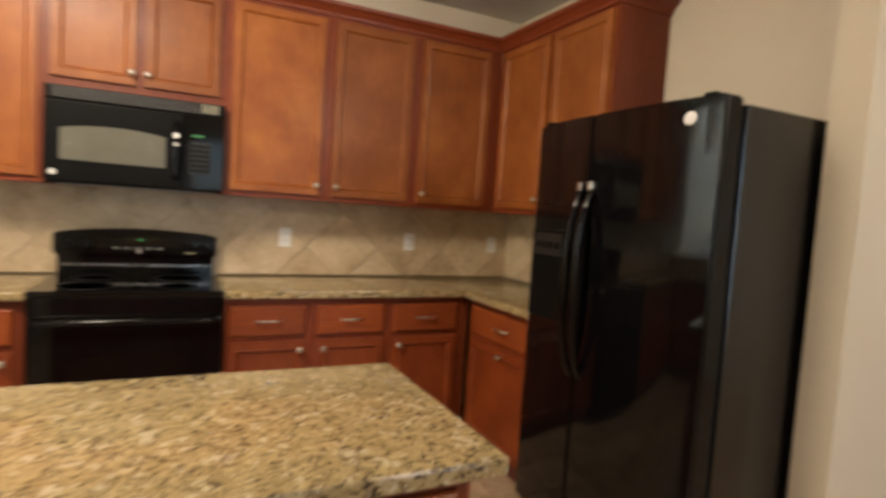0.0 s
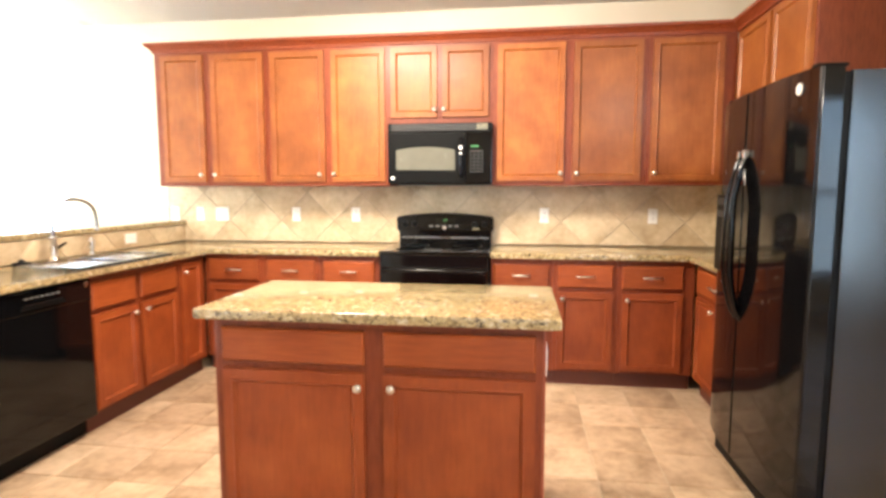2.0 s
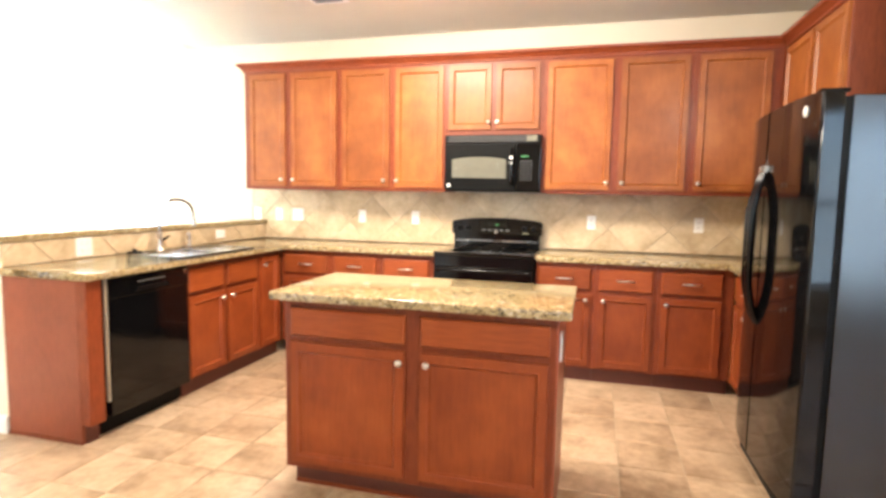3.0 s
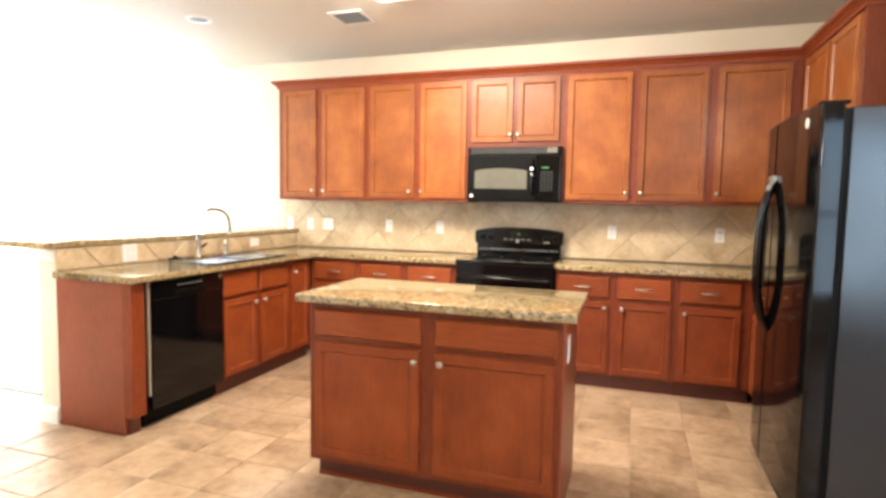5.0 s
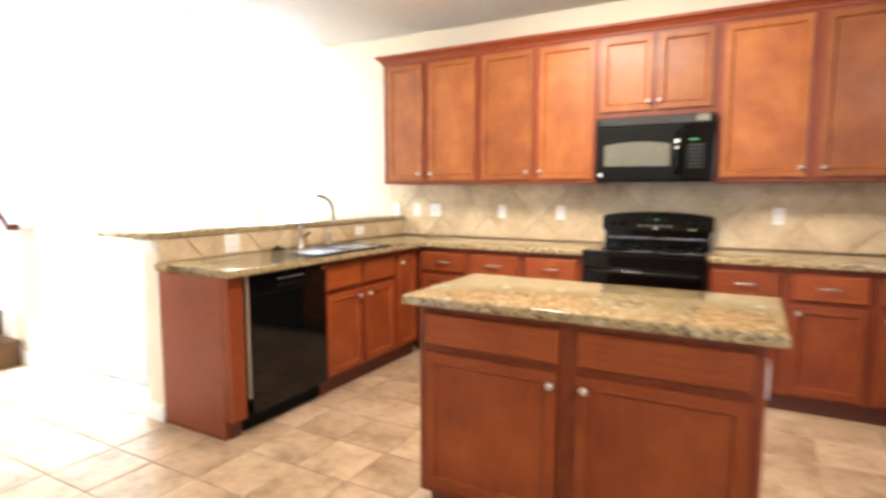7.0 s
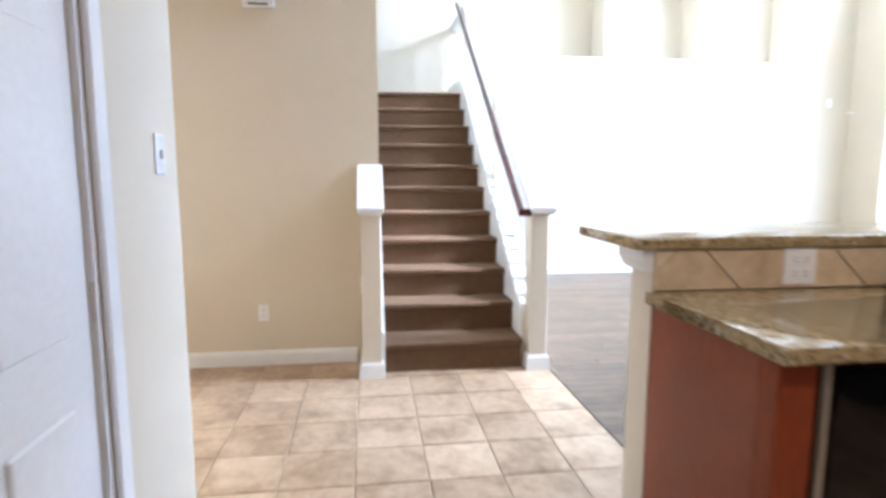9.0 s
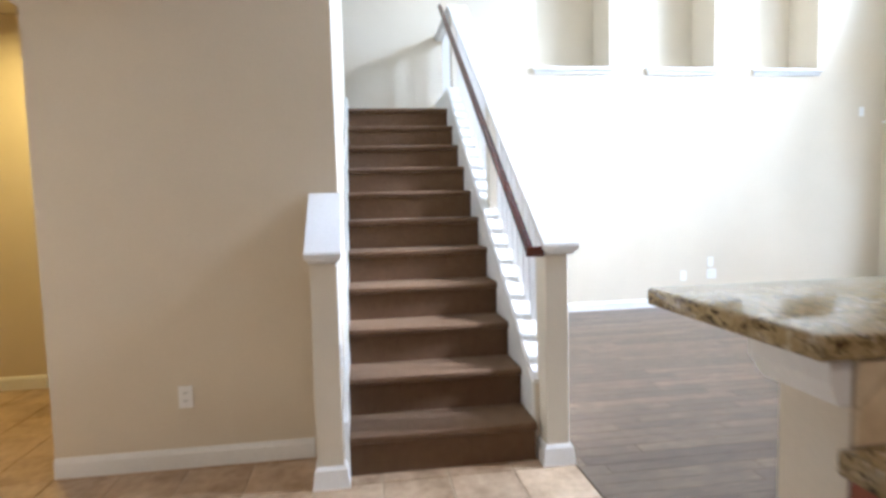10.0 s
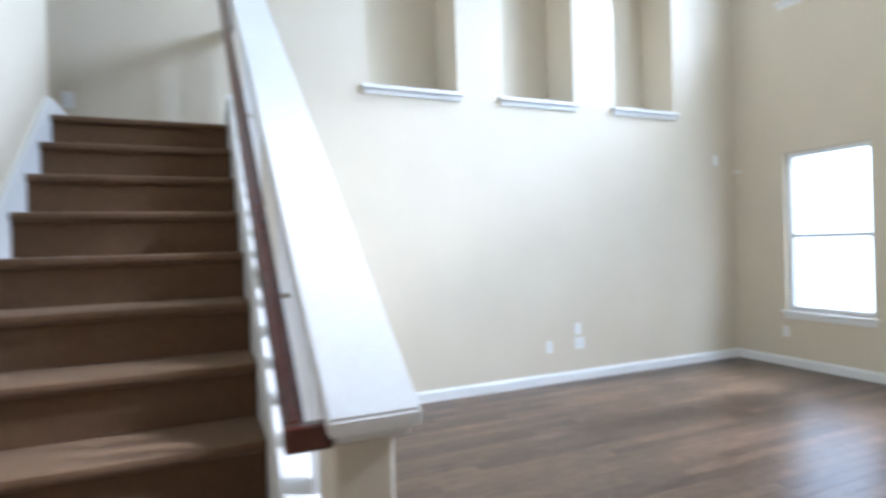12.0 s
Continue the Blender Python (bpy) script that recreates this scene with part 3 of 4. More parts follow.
upper(-0.394, 0.374, [(-0.372, -0.029, -0.045), (0.010, 0.345, 0.022)], "short two-door cherry cabinet above the microwave", (), 1.822, 1.862)
upper(0.375, 1.434, [(0.405, 0.878, 0.853), (0.936, 1.400, 0.964)], "tall two-door cherry wall cabinet with two knobs", "l")
upper(1.435, 2.004, [(1.462, 1.924, 1.488)], "single-door cherry corner wall cabinet")
cabinet("upper_cabinet", pose(EAST, -0.327, 0, 0, 0, -90), 1.035, 0.325, 1.372, 2.40,
        [(0.055, 0.535, 1.40, 2.362, (0.50, KZ)), (0.565, 1.02, 1.40, 2.362, (0.60, KZ))], [], "two-door cherry wall cabinet beside the refrigerator", "wall cabinets", sides="r")

bm = bmesh.new()
sweep(bm, [(0, 2.385), (0.010, 2.385), (0.014, 2.402), (0.034, 2.425), (0.052, 2.436), (0.056, 2.455), (0, 2.455)],
      [(-2.244, -0.003), (-2.244, -UD), (2.004, -UD), (2.004, -1.368), (EAST - 0.002, -1.368)])
solid("trim_crown", bm, CHERRY_F, "cherry crown moulding on the wall cabinets", "moulding", "structure")

BD = 0.61
BZ0, BZ1 = 0.105, 0.875


def base(x0, x1, door, label, kside, sides=()):
    a, b = door[0] - x0, door[1] - x0
    kx = b - 0.032 if kside == "r" else a + 0.032
    return cabinet("base_cabinet", Matrix.Translation((x0, 0, 0)), x1 - x0, BD, BZ0, BZ1, [(a, b, 0.125, 0.655, (kx, 0.612))],
                   [(a, b, 0.683, 0.838)], label, "base cabinets", 0.045, sides)


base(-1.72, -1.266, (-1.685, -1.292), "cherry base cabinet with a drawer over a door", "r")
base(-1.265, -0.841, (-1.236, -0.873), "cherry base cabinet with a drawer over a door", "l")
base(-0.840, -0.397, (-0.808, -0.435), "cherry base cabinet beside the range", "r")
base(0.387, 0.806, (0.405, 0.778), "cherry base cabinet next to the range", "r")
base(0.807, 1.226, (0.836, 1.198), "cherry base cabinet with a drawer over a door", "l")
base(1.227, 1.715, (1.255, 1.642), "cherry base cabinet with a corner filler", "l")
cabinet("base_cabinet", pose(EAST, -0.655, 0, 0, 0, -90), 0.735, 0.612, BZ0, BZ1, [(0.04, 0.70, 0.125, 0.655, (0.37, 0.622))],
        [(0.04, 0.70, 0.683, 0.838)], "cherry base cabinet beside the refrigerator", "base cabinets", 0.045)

# peninsula, facing +x: local x runs along world y
PX = -2.262
PD = 0.542


def pen(y0):
    return pose(PX, y0, 0, 0, 0, 90)


cabinet("base_cabinet", pen(-0.965), 0.335, PD, BZ0, BZ1, [(0.035, 0.275, 0.125, 0.838, (0.07, 0.775))], [], "narrow cherry corner cabinet with a full-height door", "base cabinets", 0.045)
cabinet("sink_cabinet", pen(-1.752), 0.786, PD, BZ0, BZ1,
        [(0.02, 0.371, 0.125, 0.655, (0.338, 0.608)), (0.415, 0.770, 0.125, 0.655, (0.450, 0.608))],
        [(0.02, 0.371, 0.683, 0.838, False), (0.415, 0.770, 0.683, 0.838, False)], "cherry sink cabinet with two doors and false drawers", "base cabinets", 0.045, body_top=0.66)
ep = thing("end_panel", (PX, -2.49, 0), "reddish cherry panel closing the peninsula end", "cabinet panel")
part("panel", B(0.004, 0.505, 0.0, 0.02, 0.0, BZ1), END_PANEL, ep)
part("stile", B(0.506, 0.566, 0.0, 0.095, BZ0, BZ1, bev=0.002), CHERRY_F, ep)
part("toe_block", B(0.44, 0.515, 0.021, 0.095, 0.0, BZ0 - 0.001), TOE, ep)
part("shoe_strip", B(0.004, 0.515, -0.010, -0.001, 0.0, 0.022, bev=0.003), CHERRY_F, ep)

# dishwasher
dw = thing("dishwasher", pose(PX, -2.372, 0, 0, 0, 90), "black built-in dishwasher between cherry cabinets", "dishwasher")
part("tub", B(0.012, 0.610, -0.50, -0.02, 0.02, 0.868), BLACK_MATT, dw)
bm = B(0.010, 0.612, -0.575, -0.505, 0.115, 0.868, bev=0.008, seg=2)
part("door", bm, BLACK, dw)
part("control_panel", B(0.014, 0.608, -0.582, -0.5755, 0.755, 0.862, bev=0.005, seg=2), BLACK, dw)
bm = bmesh.new()
prism(bm, [(0.18, 0.775), (0.44, 0.775), (0.42, 0.80), (0.20, 0.80)], -0.590, -0.5825)
part("latch", bm, BLACK_MATT, dw)
for k in range(7):
    part("button", B(0.205 + 0.03 * k, 0.225 + 0.03 * k, -0.5845, -0.5822, 0.825, 0.833), GREY, dw)
bm = bmesh.new()
lathe(bm, [(0.016, 0.0), (0.016, 0.004), (0.012, 0.005), (0.0, 0.005)], pose(0.575, -0.5822, 0.842, 90, 0, 0))
part("badge", bm, NICKEL, dw, "small round silver badge", True)
part("toe_panel", B(0.015, 0.605, -0.49, -0.47, 0.0, 0.112), BLACK_MATT, dw)
part("edge_strip", B(-0.002, 0.006, -0.572, -0.555, 0.20, 0.872), PALE_STRIP, dw, "pale strip along the open edge")

# ---------------------------------------------------------------- worktops
CT0, CT1 = 0.876, 0.915


def slab(name, boxes, label, z0=CT0, z1=CT1, lip=0.009):
    bm = bmesh.new()
    for b in boxes:
        bx(bm, *b, z0, z1)
    bmesh.ops.remove_doubles(bm, verts=bm.verts, dist=1e-5)
    dup = [f for f in bm.faces if sum(1 for g in bm.faces if g is not f and (g.calc_center_median() - f.calc_center_median()).length < 1e-4)]
    bmesh.ops.delete(bm, geom=dup, context="FACES_ONLY")
    sharp = [e for e in bm.edges if len(e.link_faces) == 2 and e.calc_face_angle(0) > 0.5]
    bmesh.ops.bevel(bm, geom=sharp, offset=lip, segments=3, affect="EDGES", profile=0.5)
    return tagged(new(name, mesh_of(name, bm, GRANITE, True)), label, "worktop")


SX0, SX1, SY0, SY1 = -2.105, -1.765, -1.72, -1.00
xs, ys = [-2.258, SX0, SX1, -1.655], [-2.515, SY0, SY1, -0.655, -0.004]
boxes = [(xs[i], xs[i + 1], ys[j], ys[j + 1]) for i in range(3) for j in range(4) if not (i == 1 and j == 1)]
boxes.append((-1.655, -0.392, -0.655, -0.004))
slab("worktop", boxes, "speckled gold granite worktop with a cut-out for the sink", lip=0.006)
slab("worktop", [(0.382, 1.662, -0.655, -0.004), (1.662, EAST - 0.003, -0.655, -0.004), (1.662, EAST - 0.003, -1.392, -0.655)], "speckled gold granite worktop turning the corner", lip=0.006)
slab("bar_counter", [(-2.722, -2.238, -2.560, -0.003)], "raised granite bar top on the half wall", 1.048, 1.087)

# sink
sk = thing("sink", ((SX0 + SX1) / 2, (SY0 + SY1) / 2, CT0 - 0.2), "double-bowl stainless steel drop-in sink", "sink")
hx, hy = (SX1 - SX0) / 2 + 0.012, (SY1 - SY0) / 2 + 0.012
for ya, yb in ((-hy, -0.012), (0.012, hy)):
    bm = B(-hx + 0.013, hx - 0.013, ya + 0.013, yb - 0.013, 0.0, 0.238)
    top = [f for f in bm.faces if f.normal.z > 0.9]
    bmesh.ops.delete(bm, geom=top, context="FACES")
    bmesh.ops.bevel(bm, geom=[e for e in bm.edges if len(e.link_faces) == 2], offset=0.035, segments=4, affect="EDGES")
    bmesh.ops.solidify(bm, geom=bm.faces[:], thickness=0.003)
    part("bowl", bm, STEEL, sk, smooth=True)
    bm = bmesh.new()
    lathe(bm, [(0.045, 0.004), (0.045, 0.008), (0.03, 0.009), (0.02, 0.006), (0.0, 0.006)], Matrix.Translation((0, (ya + yb) / 2, 0)))
    part("drain", bm, STEEL, sk, smooth=True)
bm = bmesh.new()
zr = 0.2392
for r in ((-hx - 0.018, hx + 0.018, -hy - 0.018, -hy + 0.012), (-hx - 0.018, hx + 0.018, hy - 0.012, hy + 0.018), (-hx - 0.018, -hx + 0.012, -hy + 0.012, hy - 0.012), (hx - 0.012, hx + 0.018, -hy + 0.012, hy - 0.012), (-hx + 0.012, hx - 0.012, -0.016, 0.016)):
    bx(bm, *r, zr, zr + 0.006, 0.0025, 2)
part("rim", bm, STEEL, sk, "bright steel rim on the worktop", smooth=True)
part("divider", B(-hx, hx, -0.011, 0.011, 0.13, 0.185, bev=0.006, seg=2), STEEL, sk)

fc = thing("faucet", (-2.15, -1.478, CT1), "brushed steel gooseneck kitchen faucet behind the sink", "faucet")
bm = bmesh.new()
lathe(bm, [(0.030, 0.0), (0.030, 0.006), (0.024, 0.012), (0.019, 0.03), (0.0185, 0.13), (0.020, 0.135), (0.020, 0.145), (0.013, 0.15)])
part("base", bm, NICKEL, fc, smooth=True)
pts = [(0, 0, 0.14), (0.0, 0.0, 0.21)]
for k in range(0, 15):
    a = math.pi * k / 14
    d = 0.138 * (1 - math.cos(a))
    pts.append((0.22 * d, 0.97 * d, 0.265 + 0.10 * math.sin(a)))
pts += [(0.062, 0.272, 0.22), (0.062, 0.273, 0.165)]
bm = bmesh.new()
tube(bm, pts, [0.0125] * (len(pts) - 2) + [0.0140, 0.0150], 12)
part("spout", bm, STEEL, fc, smooth=True)
bm = bmesh.new()
tube(bm, [(0.0, 0.015, 0.075), (0.0, 0.05, 0.085), (0.01, 0.08, 0.105)], [0.011, 0.009, 0.007])
part("lever", bm, BLACK_MATT, fc, "dark lever", smooth=True)
sp = thing("side_sprayer", (-2.17, -1.16, CT1), "short brushed steel side sprayer behind the sink", "sink sprayer")
bm = bmesh.new()
lathe(bm, [(0.024, 0.0), (0.024, 0.006), (0.017, 0.012), (0.014, 0.04), (0.017, 0.075), (0.017, 0.10), (0.010, 0.115), (0.0, 0.117)])
part("column", bm, NICKEL, sp, smooth=True)
so = thing("sink_stopper", (-2.19, -1.66, CT1), "black rubber sink stopper lying on the worktop", "stopper")
bm = bmesh.new()
lathe(bm, [(0.045, 0.0), (0.048, 0.006), (0.044, 0.014), (0.018, 0.017), (0.012, 0.03), (0.0, 0.032)])
part("plug", bm, BLACK_MATT, so, smooth=True)

# ---------------------------------------------------------------- island
IX0, IX1, IYF, IYB = -0.505, 0.668, -2.555, -2.015
isl = cabinet("island", Matrix.Translation((IX0, IYB, 0)), IX1 - IX0, IYB - IYF, 0.11, BZ1,
              [(0.025, 0.556, 0.14, 0.692, (0.536, 0.645)), (0.622, 1.148, 0.14, 0.692, (0.655, 0.648))],
              [(0.025, 0.556, 0.718, 0.842, False), (0.622, 1.148, 0.718, 0.842, False)], "cherry kitchen island with two doors and false drawers", "", 0.075)
isl["category"] = "kitchen island"
part("end_panel", B(-0.008, -0.0005, -0.538, 0.0, 0.11, BZ1), END_PANEL, isl)
part("end_panel", B(IX1 - IX0 + 0.0005, IX1 - IX0 + 0.008, -0.538, 0.0, 0.0, BZ1), END_PANEL, isl)
part("back_panel", B(-0.008, IX1 - IX0 + 0.008, 0.001, 0.009, 0.0, BZ1), END_PANEL, isl)
part("shoe_strip", B(0.0, IX1 - IX0, -0.474, -0.4655, 0.0, 0.02, bev=0.003), CHERRY_F, isl)
slab("worktop", [(-0.562, 0.724, -2.612, -1.965)], "speckled gold granite island top with rounded edge")


# ---------------------------------------------------------------- appliances
# range
rg = thing("range", (-0.005, -0.02, 0), "black freestanding electric range with a glass top", "range")
part("body", B(-0.378, 0.378, -0.60, 0.0, 0.03, 0.895), BLACK_MATT, rg)
part("cooktop", B(-0.381, 0.381, -0.645, -0.05, 0.8955, 0.918, bev=0.006, seg=2), COOK_GLASS, rg)
for x, y, r in ((-0.19, -0.48, 0.11), (0.19, -0.48, 0.085), (-0.19, -0.20, 0.085), (0.19, -0.20, 0.11)):
    bm = bmesh.new()
    lathe(bm, [(r, 0.0), (r, 0.0009), (r - 0.005, 0.0009), (r - 0.005, 0.0)], Matrix.Translation((x, y, 0.9185)), 32)
    part("burner_ring", bm, DARK_GREY, rg)
bm = B(-0.376, 0.376, -0.655, -0.605, 0.27, 0.80, bev=0.008, seg=2)
od = part("oven_door", bm, BLACK, rg)
bm = bmesh.new()
pts = [(-0.24, 0.40), (0.24, 0.40), (0.24, 0.62)] + [(0.24 - 0.48 * k / 8, 0.62 + 0.035 * math.sin(math.pi * k / 8)) for k in range(1, 8)] + [(-0.24, 0.62)]
prism(bm, pts, -0.6575, -0.6555)
part("oven_window", bm, COOK_GLASS, od)
part("vent_panel", B(-0.376, 0.376, -0.648, -0.605, 0.803, 0.894, bev=0.006, seg=2), BLACK, rg)
bm = bmesh.new()
tube(bm, [(-0.345, -0.655, 0.775), (-0.34, -0.69, 0.79), (-0.30, -0.70, 0.793), (0.30, -0.70, 0.793), (0.34, -0.69, 0.79), (0.345, -0.655, 0.775)], 0.013, 12)
part("door_handle", bm, BLACK, od, smooth=True)
part("storage_drawer", B(-0.376, 0.376, -0.652, -0.605, 0.06, 0.262, bev=0.008, seg=2), BLACK, rg)
bm = bmesh.new()
lo_pts = [(-0.378, 1.02), (0.378, 1.02), (0.380, 1.13)] + [(0.380 - 0.76 * k / 12, 1.13 + 0.032 * math.sin(math.pi * k / 12) ** 0.7) for k in range(1, 12)] + [(-0.380, 1.13)]
prism(bm, lo_pts, -0.095, -0.012)
bmesh.ops.bevel(bm, geom=[ed for ed in bm.edges if ed.calc_face_angle(0) > 0.9], offset=0.008, segments=2, affect="EDGES")
bg = part("backguard", bm, BLACK, rg, smooth=True)
part("riser_panel", B(-0.362, 0.362, -0.075, -0.02, 0.918, 1.02), BLACK, rg)
part("steel_strip", B(-0.345, 0.345, -0.079, -0.0755, 0.962, 0.976, bev=0.001), STEEL, rg, "thin bright metal strip")
for x in (-0.31, -0.235, 0.235, 0.31):
    bm = bmesh.new()
    lathe(bm, [(0.024, 0.0), (0.023, 0.012), (0.018, 0.022), (0.0, 0.024)], pose(x, -0.0955, 1.075, 90, 0, 0), 18)
    part("control_knob", bm, BLACK_MATT, bg, smooth=True)
part("display", B(-0.07, 0.09, -0.0985, -0.0955, 1.085, 1.125), COOK_GLASS, bg)
part("display_digits", B(-0.008, 0.020, -0.0997, -0.0988, 1.102, 1.110), GREEN_LED, bg, "small green digits")
for k in range(5):
    part("button", B(-0.12 + 0.05 * k, -0.09 + 0.05 * k, -0.0972, -0.0957, 1.055, 1.066), GREY, bg)
bm = bmesh.new()
lathe(bm, [(0.012, 0.0), (0.012, 0.003), (0.0, 0.004)], pose(0.0, -0.0955, 1.043, 90, 0, 0))
part("badge", bm, NICKEL, bg, smooth=True)
part("rating_label", B(0.22, 0.27, -0.0968, -0.0957, 1.036, 1.046), YELLOW, bg, "small pale label")

# microwave
mw = thing("microwave", (-0.005, -0.004, 1.379), "black over-range microwave under a short cabinet", "microwave")
part("body", B(-0.378, 0.378, -0.365, 0.0, 0.0, 0.436), BLACK_MATT, mw)
part("vent_grille", B(-0.378, 0.378, -0.392, -0.366, 0.372, 0.436, bev=0.006, seg=2), BLACK_MATT, mw)
for k in range(5):
    part("vent_slot", B(-0.35, 0.35, -0.3945, -0.392, 0.384 + 0.010 * k, 0.388 + 0.010 * k), SLOT, mw)
md = part("door", B(-0.378, 0.190, -0.398, -0.366, 0.004, 0.370, bev=0.008, seg=2), BLACK_MATT, mw)
bm = bmesh.new()
pts = [(-0.315, 0.105), (0.115, 0.100), (0.115, 0.245)] + [(0.115 - 0.43 * k / 10, 0.245 + 0.022 * math.sin(math.pi * k / 10) ** 0.8) for k in range(1, 10)] + [(-0.315, 0.245)]
prism(bm, pts, -0.4005, -0.3985)
part("window", bm, MW_GLASS, md)
bm = bmesh.new()
tube(bm, [(0.16, -0.398, 0.055), (0.16, -0.43, 0.075), (0.16, -0.437, 0.19), (0.16, -0.43, 0.305), (0.16, -0.398, 0.325)], [0.012, 0.013, 0.014, 0.013, 0.012], 12)
part("handle", bm, BLACK, md, smooth=True)
bm = bmesh.new()
lathe(bm, [(0.014, 0.0), (0.014, 0.004), (0.0, 0.005)], pose(-0.34, -0.3985, 0.045, 90, 0, 0))
part("badge", bm, PLATE, md, "small white round sticker", True)
for z, r in ((0.258, 0.013), (0.215, 0.010)):
    bm = bmesh.new()
    lathe(bm, [(r, 0.0), (r, 0.002), (0.0, 0.003)], pose(0.16, -0.446, z, 90, 0, 0))
    part("handle_dot", bm, PLATE, md, "small white dot sticker", True)
cp = part("control_panel", B(0.192, 0.378, -0.396, -0.366, 0.004, 0.370, bev=0.006, seg=2), BLACK, mw)
part("display", B(0.228, 0.285, -0.3985, -0.3962, 0.264, 0.275), GREEN_LED, cp, "green lit display")
part("keypad", B(0.222, 0.315, -0.3975, -0.3962, 0.085, 0.24), DARK_GREY, cp, "dark grey keypad")
for r in range(6):
    for q in range(3):
        part("key", B(0.228 + 0.029 * q, 0.250 + 0.029 * q, -0.3992, -0.3976, 0.092 + 0.024 * r, 0.108 + 0.024 * r), BLACK_MATT, cp)
part("rating_label", B(0.27, 0.345, -0.3935, -0.3922, 0.385, 0.430), YELLOW, mw, "small pale label")
for k in range(3):
    part("label_bar", B(0.278, 0.336 - 0.012 * k, -0.3942, -0.3936, 0.392 + 0.012 * k, 0.397 + 0.012 * k), SLOT, mw)

# refrigerator, facing -x: local x runs along world -y
fr = thing("refrigerator", pose(EAST - 0.03, -1.405, 0, 0, 0, -90), "black side-by-side refrigerator with a water dispenser", "refrigerator")
FW, FH = 0.912, 1.752
part("body", B(0.008, FW - 0.008, -0.615, -0.0, 0.03, 1.735, bev=0.006, seg=2), BLACK_TEX, fr)
part("door_gasket", B(0.016, FW - 0.016, -0.639, -0.616, 0.12, 1.73), BLACK_MATT, fr, "dark rubber seal behind the doors")


def bowed(x0, x1, z0, z1, y0, y1, bow):
    bm = bmesh.new()
    n = 14
    pts = [(x0, y1), (x1, y1)]
    for k in range(n, -1, -1):
        x = x0 + (x1 - x0) * k / n
        pts.append((x, y0 - bow * (1 - abs((x - FW / 2) / (FW / 2)) ** 3)))
    prism(bm, pts, z0, z1, "z")
    bmesh.ops.bevel(bm, geom=[e for e in bm.edges if e.calc_face_angle(0) > 0.8], offset=0.008, segments=3, affect="EDGES")
    return bm


SEAM = 0.378
d1 = part("freezer_door", bowed(0.0, SEAM - 0.003, 0.11, FH, -0.715, -0.640, 0.035), BLACK, fr, smooth=True)
d2 = part("fresh_food_door", bowed(SEAM + 0.003, FW, 0.11, FH, -0.715, -0.640, 0.035), BLACK, fr, smooth=True)
for x, d in ((SEAM - 0.03, d1), (SEAM + 0.03, d2)):
    bm = bmesh.new()
    pts = []
    for k in range(17):
        u = k / 16
        pts.append((x, -0.74 - 0.062 * min(1, math.sin(math.pi * u) * 1.25) ** 0.6, 0.755 + 0.735 * u))
    tube(bm, pts, [0.013 + 0.004 * math.sin(math.pi * k / 16) for k in range(17)], 12)
    part("handle", bm, BLACK, d, smooth=True)
    part("handle_cap", B(x - 0.012, x + 0.012, -0.772, -0.745, 1.468, 1.502, bev=0.006, seg=2), NICKEL, d, "bright metal handle end")
dp = part("dispenser_frame", B(0.045, 0.27, -0.749, -0.738, 0.94, 1.31, bev=0.006, seg=2), BLACK_MATT, d1)
part("dispenser_recess", B(0.065, 0.25, -0.7505, -0.7495, 0.96, 1.19), BLACK_MATT, dp)
part("dispenser_panel", B(0.065, 0.25, -0.753, -0.7495, 1.205, 1.295, bev=0.003), DARK_GREY, dp, "dark grey dispenser controls")
for k in range(4):
    part("button", B(0.078 + 0.042 * k, 0.108 + 0.042 * k, -0.7555, -0.7532, 1.235, 1.262), BLACK_MATT, dp)
bm = bmesh.new()
lathe(bm, [(0.021, 0.0), (0.021, 0.004), (0.016, 0.006), (0.0, 0.006)], pose(0.805, -0.7345, 1.688, 90, 0, 0), 20)
part("badge", bm, PLATE, d2, "round pale badge", True)
part("base_grille", B(0.02, FW - 0.02, -0.69, -0.616, 0.0, 0.10), BLACK_MATT, fr)
for x in (0.03, FW - 0.09):
    part("hinge_cover", B(x, x + 0.045, -0.71, -0.61, 1.7525, 1.766, bev=0.005, seg=2), BLACK_MATT, fr)
for x in (0.06, FW - 0.10):
    part("foot", B(x, x + 0.04, -0.10, -0.06, 0.0, 0.03), BLACK_MATT, fr)


# ---------------------------------------------------------------- outlets and small wall things
def plate(m, kind="outlet", gang=1, label="white duplex wall outlet"):
    """A wall plate on a wall whose room side is local -y, centred on the origin."""
    p = thing("wall_outlet" if kind == "outlet" else "light_switch", m, label, "outlet" if kind == "outlet" else "switch")
    w = 0.07 + 0.046 * (gang - 1)
    part("cover_plate", B(-w / 2, w / 2, -0.006, -0.0005, -0.057, 0.057, bev=0.0025, seg=2), PLATE, p)
    for g in range(gang):
        x = (g - (gang - 1) / 2) * 0.046
        if kind == "outlet":
            for z in (-0.02, 0.02):
                part("receptacle", B(x - 0.017, x + 0.017, -0.0085, -0.0062, z - 0.014, z + 0.014, bev=0.001), PLATE, p)
                part("slot", B(x - 0.008, x - 0.005, -0.0092, -0.0086, z - 0.004, z + 0.006), SLOT, p)
                part("slot", B(x + 0.005, x + 0.008, -0.0092, -0.0086, z - 0.004, z + 0.006), SLOT, p)
        else:
            part("rocker", B(x - 0.006, x + 0.006, -0.016, -0.0062, -0.012, 0.012, bev=0.002), PLATE, p)
    return p


